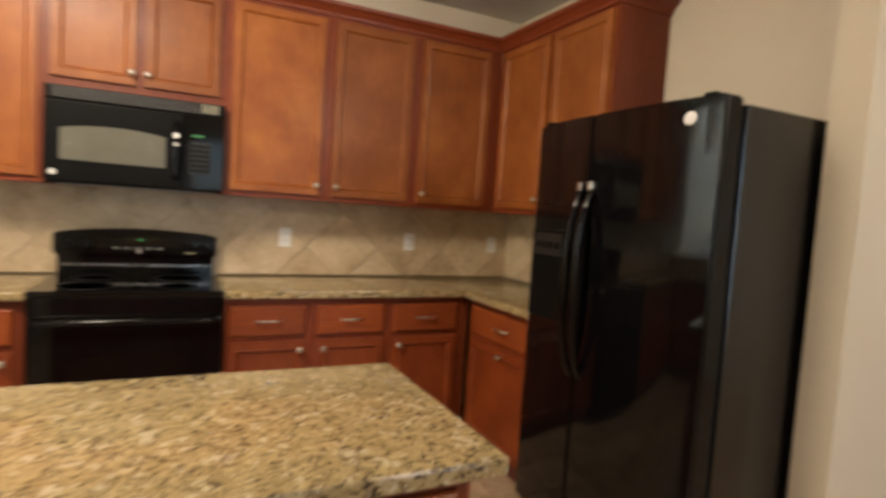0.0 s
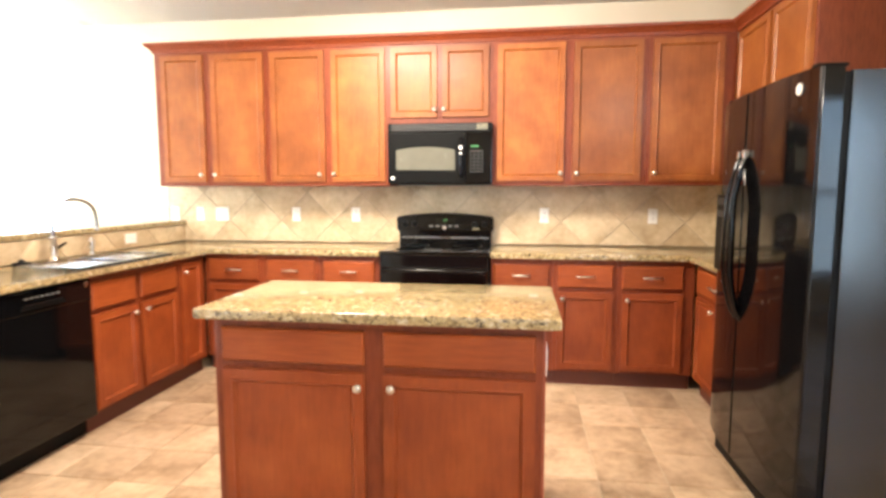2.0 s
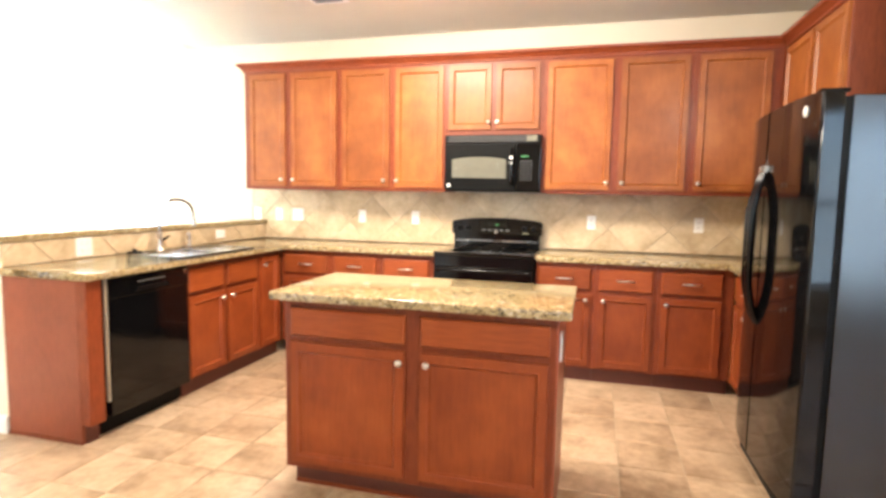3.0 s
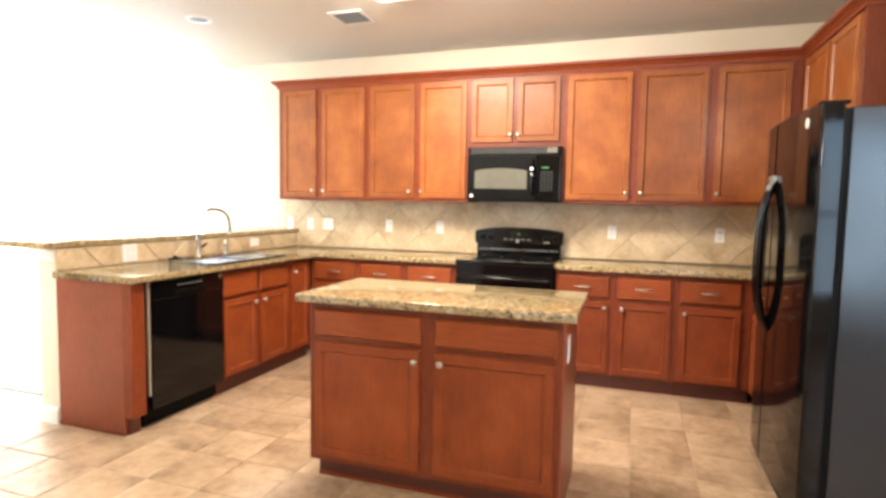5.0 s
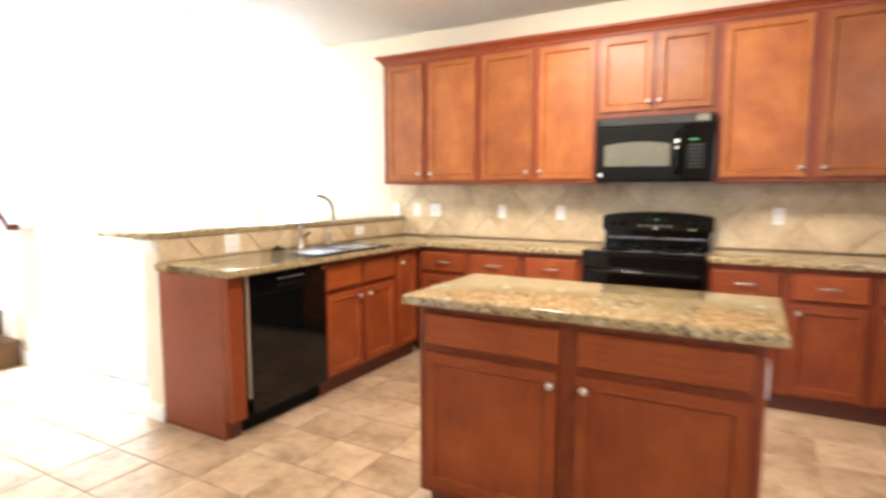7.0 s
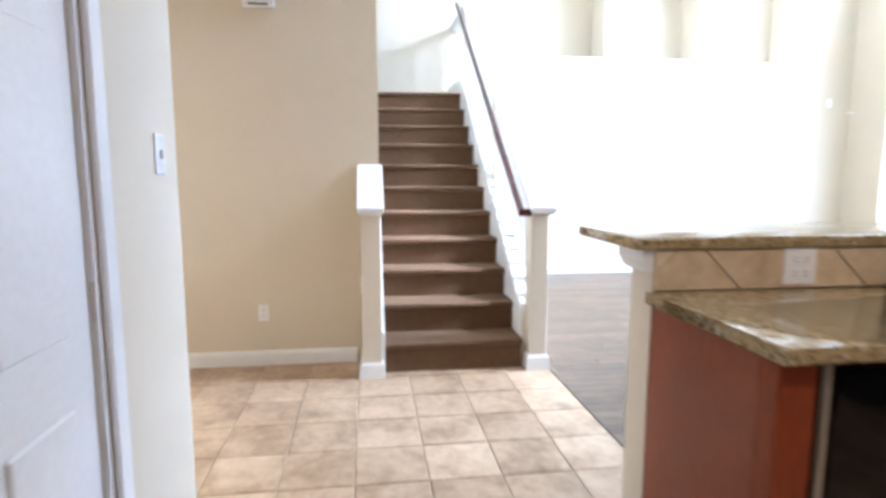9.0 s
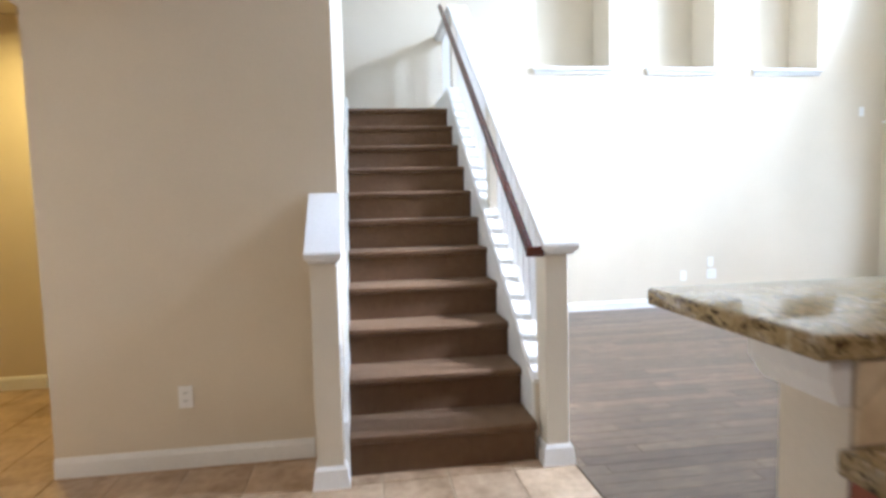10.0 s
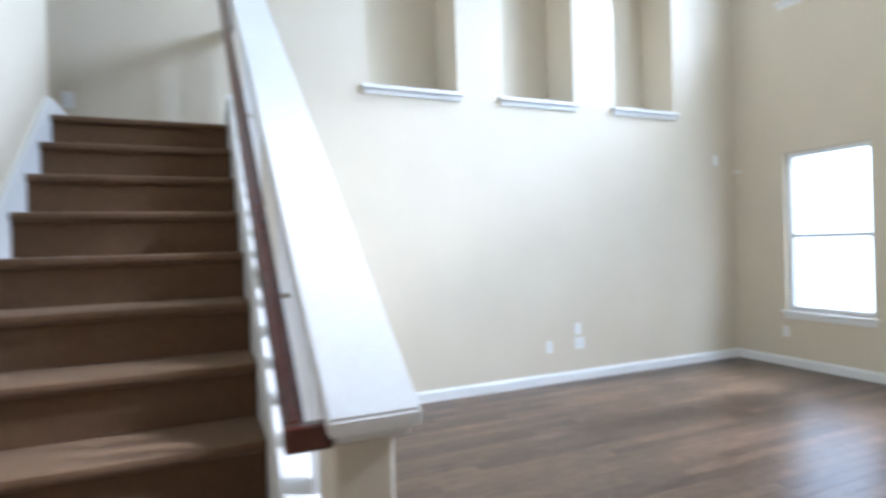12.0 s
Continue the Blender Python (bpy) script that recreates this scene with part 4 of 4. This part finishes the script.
TZ = 1.142
for x in (0.761, 1.568, 2.20, -0.745, -1.253):
    plate(pose(x, -0.0115, TZ))
plate(pose(-1.905, -0.0115, TZ), "switch", 2, "white double switch plate on the tiled wall")
plate(pose(-2.102, -0.0115, TZ), "switch", 1, "white switch plate on the tiled wall")
plate(pose(-2.335, -0.0115, TZ), "switch", 1, "white switch plate beside the raised bar")
for y, g in ((-1.99, 2), (-0.69, 1)):
    p = plate(Matrix.Translation((-2.2515, y, 0.987)) @ Matrix.Rotation(radians(90), 4, "Z") @ Matrix.Rotation(radians(90), 4, "Y"), "outlet", g, "white outlet lying sideways in the tiled upstand")
plate(pose(IX1 + 0.009, -2.435, 0.735, 0, 0, 90), label="white outlet on the island end panel")
plate(pose(-4.44, -4.09, 0.362, 0, 0, 90))
plate(pose(-2.333, -3.97, 1.336, 0, 0, 180), "switch", 1, "white switch plate on the closet wall")
plate(pose(WEST, 0.60, 0.365, 0, 0, 90))
plate(pose(WEST, 0.965, 0.375, 0, 0, 90), gang=2, label="white double outlet low on the niche wall")
plate(pose(WEST, 0.95, 0.52, 0, 0, 90), "switch", 1, "small white cable plate low on the wall")
plate(pose(WEST, 2.95, 2.30, 0, 0, 90), "switch", 1, "small white sensor plate near the corner")
plate(pose(-7.15, NORTH, 0.37, 0, 0, 0), label="white outlet below the window")
plate(pose(WEST, -3.368, 2.498, 0, 0, 90), label="white outlet on the stair landing wall")
ch = thing("door_chime", pose(-4.44, -4.045, 2.39, 0, 0, 90), "white plastic door chime box on the wall", "door chime")
part("cover", B(-0.098, 0.098, -0.045, -0.001, -0.055, 0.06, bev=0.008, seg=2), PLATE, ch)
part("grille", B(-0.06, 0.06, -0.0475, -0.0455, -0.048, -0.035), GREY, ch)
bk = thing("corner_bracket", pose(WEST + 0.03, NORTH, 2.17), "small white bracket in the room corner", "bracket")
part("arm", B(-0.02, 0.06, -0.03, -0.001, -0.012, 0.012, bev=0.003), PLATE, bk)

# ceiling fittings
vt = thing("ceiling_vent", (-1.10, -1.05, CEIL), "white ceiling air vent with dark louvres", "vent")
bm = bmesh.new()
for r in ((-0.135, 0.135, -0.135, -0.105), (-0.135, 0.135, 0.105, 0.135), (-0.135, -0.105, -0.105, 0.105), (0.105, 0.135, -0.105, 0.105)):
    bx(bm, *r, -0.014, -0.001, 0.003)
part("frame", bm, WHITE, vt)
part("backing", B(-0.104, 0.104, -0.104, 0.104, -0.004, -0.002), GREY, vt)
for k in range(8):
    bm = B(-0.104, 0.104, -0.010, 0.010, -0.001, 0.001)
    bmesh.ops.rotate(bm, verts=bm.verts, matrix=Matrix.Rotation(radians(40), 3, "X"))
    s = part("louvre", bm, DULL, vt, "grey louvre")
    s.location = (0, -0.09 + 0.0257 * k, -0.0125)
cn = thing("recessed_light", (-2.26, -1.31, CEIL), "white recessed ceiling light, switched off", "ceiling light")
bm = bmesh.new()
lathe(bm, [(0.095, -0.001), (0.095, -0.006), (0.075, -0.010), (0.068, -0.004), (0.068, -0.001)], seg=28)
part("trim_ring", bm, WHITE, cn, smooth=True)
# flat disc coloured dark for the shade inside the can's recess
bm = bmesh.new()
lathe(bm, [(0.067, -0.001), (0.060, -0.004), (0.0, -0.005)], seg=28)
part("can_shade_disc", bm, SLOT, cn, smooth=True)
fx = thing("ceiling_light", (-0.56, -2.02, CEIL), "long white fluorescent ceiling light, switched on", "ceiling light")
part("housing", B(-0.16, 0.16, -0.63, 0.63, -0.045, -0.001, bev=0.006), WHITE, fx)
part("diffuser", B(-0.145, 0.145, -0.61, 0.61, -0.065, -0.046, bev=0.008, seg=3), LAMP_LENS, fx)
# made-up fitting to go with the nook fill lamp, never in view
fx = thing("ceiling_light", (1.9, -4.4, CEIL), "unseen round ceiling light added for the warm nook fill", "ceiling light")
bm = bmesh.new()
lathe(bm, [(0.20, -0.001), (0.20, -0.02), (0.19, -0.03), (0.0, -0.03)], seg=28)
part("pan", bm, WHITE, fx, smooth=True)
bm = bmesh.new()
lathe(bm, [(0.18, -0.031), (0.16, -0.06), (0.10, -0.085), (0.0, -0.095)], seg=28)
part("bowl", bm, LAMP_LENS, fx, smooth=True)

# niche sills
for a, b in NICHES:
    s = thing("niche_sill", (WEST, a, NZ0), "white painted sill under a wall niche", "sill", "niche sills")
    part("board", B(0.0005, 0.045, -0.05, b - a + 0.05, -0.030, 0.004, bev=0.006, seg=2), WHITE, s)
    part("board_inside", B(-0.45, 0.0, 0.001, b - a - 0.001, 0.0009, 0.004), WHITE, s)
    part("apron", B(0.0005, 0.018, -0.03, b - a + 0.03, -0.075, -0.031, bev=0.004), WHITE, s)


# ---------------------------------------------------------------- stairs
RISE, RUN, SX, N = 0.1988, 0.263, -4.178, 11
SY0_, SY1_ = -3.284, -2.366
st = thing("staircase", (SX, -2.82, 0), "straight carpeted staircase with white skirts and eleven risers", "staircase")
y0, y1 = SY0_ + 2.82, SY1_ + 2.82
for i in range(N):
    bm = bmesh.new()
    r0, z = -RUN * i, RISE * (i + 1)
    end = r0 - RUN - 0.02 if i < N - 1 else WEST - SX + 0.002
    pts = [(r0, z - RISE + (0.001 if i else 0.0)), (r0, z - 0.045), (r0 + 0.014, z - 0.042), (r0 + 0.024, z - 0.030), (r0 + 0.026, z - 0.016), (r0 + 0.020, z - 0.005), (r0 + 0.006, z), (end, z), (end, z - RISE + (0.001 if i else 0.0))]
    prism(bm, pts, y0 + 0.0005, y1 - 0.0005)
    part("step" if i < N - 1 else "landing", bm, CARPET, st, smooth=True)
slope = RISE / RUN


def skirt(y_a, y_b, up):
    bm = bmesh.new()
    xe = WEST - SX + 0.003
    pts = [(0.03, 0.0), (0.03, RISE + up - 0.02), (-RUN * (N - 1), RISE * N + up), (xe, RISE * N + up), (xe, 0.0)]
    prism(bm, pts, y_a, y_b)
    return bm


part("skirt_board", skirt(-3.3055 + 2.82, y0, 0.10), WHITE, st)

# stringer wall and balustrade on the open side
bal = thing("balustrade", (SX, -2.275, 0), "white balustrade with square newels and sloping cap", "balustrade")
CURB = 0.17
xe = WEST - SX + 0.003
xl = -RUN * (N - 1)
bm = bmesh.new()
prism(bm, [(-0.05, 0.0), (-0.05, RISE + CURB + 0.0), (xl, RISE * N + CURB), (xe, RISE * N + CURB), (xe, 0.0)], -0.075, 0.06)
part("stringer_wall", bm, CREAM, bal)
bm = bmesh.new()
prism(bm, [(-0.05, 0.0), (-0.05, RISE + CURB + 0.004), (xl, RISE * N + CURB + 0.004), (xe, RISE * N + CURB + 0.004), (xe, 0.0)], -0.0905, -0.0755)
part("skirt_board", bm, WHITE, bal)
bm = bmesh.new()
prism(bm, [(-0.05, RISE + CURB + 0.003), (-0.05, RISE + CURB + 0.025), (xl, RISE * N + CURB + 0.025), (xe, RISE * N + CURB + 0.025), (xe, RISE * N + CURB + 0.003), (xl, RISE * N + CURB + 0.003)], -0.08, 0.065)
part("curb_cap", bm, WHITE, bal)


def cap_z(x):
    """Top of the sloping cap at local x."""
    return 1.085 + slope * (0.085 - max(x, xl + 0.02))


def newel(x0, x1, top, name="newel"):
    bm = B(x0, x1, -0.055, 0.058, 0.0, top, bev=0.004)
    n = part(name, bm, CREAM, bal)
    return n


nw = newel(-0.075, 0.068, 1.035)
bm = bmesh.new()
sweep(bm, [(0, 0), (0.026, 0), (0.022, 0.03), (0.015, 0.085), (0.006, 0.10), (0, 0.10)], [(-0.07, -0.055, 0), (0.068, -0.055, 0), (0.068, 0.058, 0), (-0.07, 0.058, 0)])
part("newel_base", bm, WHITE, nw)
mid_x = -1.20
bm = bmesh.new()
for x0, x1 in ((mid_x - 0.045, mid_x + 0.045), (xl - 0.10, xl + 0.01)):
    z0 = RISE + CURB - slope * (x1 + 0.05) + 0.01
    bmn = B(x0, x1, -0.035, 0.065, z0 - 0.02, cap_z(x1) - 0.04)
    part("newel", bmn, CREAM, bal)
# sloping cap with its under-moulding
for half, za, zb, nm in ((0.090, -0.034, 0.0, "cap_rail"), (0.072, -0.058, -0.0345, "cap_moulding")):
    bm = bmesh.new()
    f = 0.088 if half > 0.08 else 0.078
    prism(bm, [(f, cap_z(f) + za), (f, cap_z(f) + zb), (xl + 0.02, cap_z(xl) + zb), (xe, cap_z(xl) + zb), (xe, cap_z(xl) + za), (xl + 0.02, cap_z(xl) + za)], 0.020 - half, 0.020 + half)
    bmesh.ops.bevel(bm, geom=[e for e in bm.edges if e.calc_face_angle(0) > 0.9], offset=0.005, segments=2, affect="EDGES")
    part(nm, bm, WHITE, bal)
x, k = -0.135, 0
while x > xe + 0.05:
    if not (mid_x - 0.07 < x < mid_x + 0.07 or xl - 0.12 < x < xl + 0.03):
        zb = RISE + CURB - slope * (max(x, xl) + 0.05) + 0.015 if x > xl else RISE * N + CURB + 0.02
        zt = cap_z(x) - 0.05
        part("baluster", B(x - 0.018, x + 0.018, 0.0, 0.036, zb, zt), WHITE, bal)
    x -= 0.118

hr = thing("handrail", (SX, -2.392, 0), "dark red-brown wooden handrail on metal brackets", "handrail")
bm = bmesh.new()
h0, h1 = 0.03, xl - 0.12
ha = cap_z(h0) - 0.055
prism(bm, [(h0, ha - 0.045), (h0, ha + 0.006), (h1, ha + 0.006 + slope * (h0 - h1)), (h1, ha - 0.045 + slope * (h0 - h1))], -0.022, 0.019)
bmesh.ops.bevel(bm, geom=[e for e in bm.edges if e.calc_face_angle(0) > 0.9 and abs(e.verts[0].co.x - e.verts[1].co.x) > 0.5], offset=0.012, segments=3, affect="EDGES")
part("rail", bm, RAIL_WOOD, hr, smooth=True)
part("end_return", B(h0 + 0.0005, h0 + 0.032, -0.0245, 0.062, ha - 0.046, ha + 0.003, bev=0.004), RAIL_WOOD, hr)
for x in (-0.35, -1.2, -2.1):
    bm = bmesh.new()
    z = ha + slope * (h0 - x) - 0.05
    tube(bm, [(x, 0.0, z + 0.008), (x, 0.005, z - 0.03), (x, 0.05, z - 0.03)], 0.007)
    part("bracket", bm, NICKEL, hr, "small metal bracket", True)

# low wall and cap on the closed side
lw = thing("newel_wall", (-4.09, -3.367, 0), "short cream half wall with a white sloping cap", "half wall")
bm = bmesh.new()
prism(bm, [(0.0, 0.0), (0.0, 1.045), (-0.35, 1.045 + 0.35 * slope), (-0.35, 0.0)], -0.060, 0.058)
part("post", bm, CREAM, lw)
for half, za, zb in ((0.083, -0.034, 0.0), (0.070, -0.056, -0.0345)):
    bm = bmesh.new()
    f = 0.02 if half > 0.08 else 0.012
    prism(bm, [(f, 1.098 + za - f * slope), (f, 1.098 + zb - f * slope), (-0.349, 1.098 + zb + 0.349 * slope), (-0.349, 1.098 + za + 0.349 * slope)], -half, half)
    bmesh.ops.bevel(bm, geom=[e for e in bm.edges if e.calc_face_angle(0) > 0.9], offset=0.005, segments=2, affect="EDGES")
    part("cap", bm, WHITE, lw)
bm = bmesh.new()
sweep(bm, [(0, 0), (0.026, 0), (0.022, 0.03), (0.015, 0.085), (0.006, 0.10), (0, 0.10)], [(-0.345, -0.060, 0), (0.0, -0.060, 0), (0.0, 0.058, 0), (-0.07, 0.058, 0)])
part("base_moulding", bm, WHITE, lw)
plate(pose(-4.20, -3.428, 0.585, 0, 0, 0) , label="white outlet on the half wall")
plate(pose(-4.16, -3.308, 0.60, 0, 0, 180), label="white outlet on the stair side of the half wall")


# ---------------------------------------------------------------- tiled upstand behind the worktops
def clip(poly, lo_u, hi_u, lo_v, hi_v):
    for ax, lim, sgn in ((0, lo_u, 1), (0, hi_u, -1), (1, lo_v, 1), (1, hi_v, -1)):
        out = []
        for i, p in enumerate(poly):
            q = poly[(i + 1) % len(poly)]
            a, b = sgn * (p[ax] - lim), sgn * (q[ax] - lim)
            if a >= 0:
                out.append(p)
            if a * b < 0:
                t = a / (a - b)
                out.append((p[0] + (q[0] - p[0]) * t, p[1] + (q[1] - p[1]) * t))
        poly = out
        if not poly:
            break
    return poly


def diamonds(parent, lo_u, hi_u, lo_v, hi_v, u0, v0, place):
    D = 0.2277
    g = 0.0035
    for i in range(-14, 15):
        for j in range(-6, 7):
            if (i + j) % 2 == 0:
                continue
            cu, cv = u0 + i * D, v0 + j * D
            r = D - g
            poly = clip([(cu - r, cv), (cu, cv - r), (cu + r, cv), (cu, cv + r)], lo_u, hi_u, lo_v, hi_v)
            if len(poly) < 3:
                continue
            area2 = abs(sum(p[0] * q[1] - q[0] * p[1] for p, q in zip(poly, poly[1:] + poly[:1])))
            if area2 < 0.0006:
                continue
            bm = bmesh.new()
            mu, mv = sum(p[0] for p in poly) / len(poly), sum(p[1] for p in poly) / len(poly)
            a = [bm.verts.new((p[0] - mu, -0.0012, p[1] - mv)) for p in poly]
            b = [bm.verts.new((p[0] - mu, -0.0085, p[1] - mv)) for p in poly]
            c = [bm.verts.new(((p[0] - mu) * 0.975, -0.0105, (p[1] - mv) * 0.975)) for p in poly]
            n = len(poly)
            for s, t in ((a, b), (b, c)):
                for q in range(n):
                    bm.faces.new((s[q], s[(q + 1) % n], t[(q + 1) % n], t[q]))
            bm.faces.new(c)
            bmesh.ops.recalc_face_normals(bm, faces=bm.faces)
            tl = part("tile", bm, WALL_TILE, parent)
            tl.matrix_local = place @ Matrix.Translation((mu, 0, mv))


bs = thing("backsplash", (0, 0, 0), "beige travertine tiles laid diagonally behind the worktop", "backsplash")
bs["kind"] = "structure"
part("grout", B(-2.40, EAST - 0.001, -0.004, -0.0005, CT1 + 0.001, 1.371), GROUT, bs)
diamonds(bs, -2.40, EAST - 0.012, CT1 + 0.002, 1.370, -0.70, 1.32, Matrix.Translation((0, -0.001, 0)))
bs2 = thing("backsplash", (EAST, 0, 0), "beige travertine tiles beside the refrigerator", "backsplash")
bs2["kind"] = "structure"
part("grout", B(-0.004, -0.0005, -1.40, -0.012, CT1 + 0.001, 1.371), GROUT, bs2)
diamonds(bs2, 0.012, 1.40, CT1 + 0.002, 1.370, 0.13, 1.32, pose(-0.001, 0, 0, 0, 0, -90))
bs3 = thing("backsplash", (-2.262, 0, 0), "low strip of travertine tiles under the raised bar", "backsplash")
bs3["kind"] = "structure"
part("grout", B(0.0005, 0.004, -2.488, -0.012, CT1 + 0.001, 1.045), GROUT, bs3)
diamonds(bs3, -2.487, -0.012, CT1 + 0.002, 1.044, -0.32, 0.865, pose(0.001, 0, 0, 0, 0, 90))

# ---------------------------------------------------------------- floors
slab_floor = solid("floor", B(-7.3, NOOK_E + 0.14, SOUTH - 0.14, 0.14, -0.2, -0.006), GROUT, "beige square ceramic floor tiles with sandy joints", "floor")
T = 0.3155
TX, TY = 0.955, -2.190
near, far = [], []
for i in range(-27, 13):
    for j in range(-15, 8):
        x0, y0 = TX + i * T, TY + j * T
        cx, cy = x0 + T / 2, y0 + T / 2
        if not (-7.2 < cx < NOOK_E and SOUTH < cy < -0.15):
            continue
        if cx < -2.30 and cy > -2.19:
            continue
        inside = -4.5 < cx < 1.9 and -4.0 < cy < -0.5 and not (cx < -2.3 and cy > -2.2)
        if -2.3 < cx < -1.85 and cy > -2.35 or cy > -0.45 or (-0.4 < cx < 0.55 and -2.4 < cy < -2.1):
            inside = False
        (near if inside else far).append((cx, cy))


def tile_bm(bm, cx, cy):
    h = T / 2 - 0.0025
    k = h - 0.004
    lo = [bm.verts.new((cx + sx * h, cy + sy * h, -0.0055)) for sx, sy in ((-1, -1), (1, -1), (1, 1), (-1, 1))]
    md_ = [bm.verts.new((cx + sx * h, cy + sy * h, -0.002)) for sx, sy in ((-1, -1), (1, -1), (1, 1), (-1, 1))]
    hi = [bm.verts.new((cx + sx * k, cy + sy * k, 0.0)) for sx, sy in ((-1, -1), (1, -1), (1, 1), (-1, 1))]
    for a, b in ((lo, md_), (md_, hi)):
        for q in range(4):
            bm.faces.new((a[q], a[(q + 1) % 4], b[(q + 1) % 4], b[q]))
    bm.faces.new(hi)


near, spill = near[:300], near[300:]
bm = bmesh.new()
tile_bm(bm, 0, 0)
TILE = mesh_of("tile", bm, FLOOR_TILE)
for cx, cy in near:
    t_ = new("tile", TILE)
    t_.parent = slab_floor
    t_.location = (cx, cy, random.uniform(-0.0006, 0.0004))
    t_.rotation_euler = (0, 0, random.choice((0, 1, 2, 3)) * math.pi / 2)
bm = bmesh.new()
for cx, cy in far + spill:
    tile_bm(bm, cx, cy)
rest = part("tile_field", bm, FLOOR_TILE, slab_floor)
rest["kind"] = "stuff"

wood_floor = solid("floor_living", B(WEST, -2.3995, -2.19, -0.001, -0.0059, -0.0045), TOE, "dark brown wood plank floor", "floor")
sub = bmesh.new()
bx(sub, WEST, -3.181, 0.0, NORTH, -0.2, -0.0045)
part("subfloor", sub, TOE, wood_floor)
PW, PL = 0.092, 1.22
rng = random.Random(5)
planks = {}
cols = int((-2.405 - WEST) / PW)
for i in range(cols + 1):
    x0 = WEST + i * PW
    x1 = min(x0 + PW, -2.405)
    top = NORTH if x1 < -3.18 else -0.002
    y = -2.188 - rng.uniform(0, PL)
    while y < top:
        a, b = max(y, -2.188), min(y + PL, top)
        y += PL
        if b - a < 0.02 or x1 - x0 < 0.02:
            continue
        key = (round(x1 - x0, 3), round(b - a, 3))
        if key not in planks:
            w, l = key
            bmp = bmesh.new()
            c1 = [bmp.verts.new(v) for v in ((0.0009, 0.0009, -0.0044), (w - 0.0009, 0.0009, -0.0044), (w - 0.0009, l - 0.0009, -0.0044), (0.0009, l - 0.0009, -0.0044))]
            c2 = [bmp.verts.new(v) for v in ((0.0009, 0.0009, -0.0003), (w - 0.0009, 0.0009, -0.0003), (w - 0.0009, l - 0.0009, -0.0003), (0.0009, l - 0.0009, -0.0003))]
            c3 = [bmp.verts.new(v) for v in ((0.0012, 0.0012, 0.0), (w - 0.0012, 0.0012, 0.0), (w - 0.0012, l - 0.0012, 0.0), (0.0012, l - 0.0012, 0.0))]
            for s, t in ((c1, c2), (c2, c3)):
                for q in range(4):
                    bmp.faces.new((s[q], s[(q + 1) % 4], t[(q + 1) % 4], t[q]))
            bmp.faces.new(c3)
            planks[key] = mesh_of("plank", bmp, PLANK)
        p = new("plank", planks[key])
        p.parent = wood_floor
        p.location = (x0, a, 0)
solid("trim_floor", B(WEST, -2.41, -2.196, -2.186, -0.004, 0.005, bev=0.002), PLANK, "dark wooden strip between tile and plank floors", "trim")
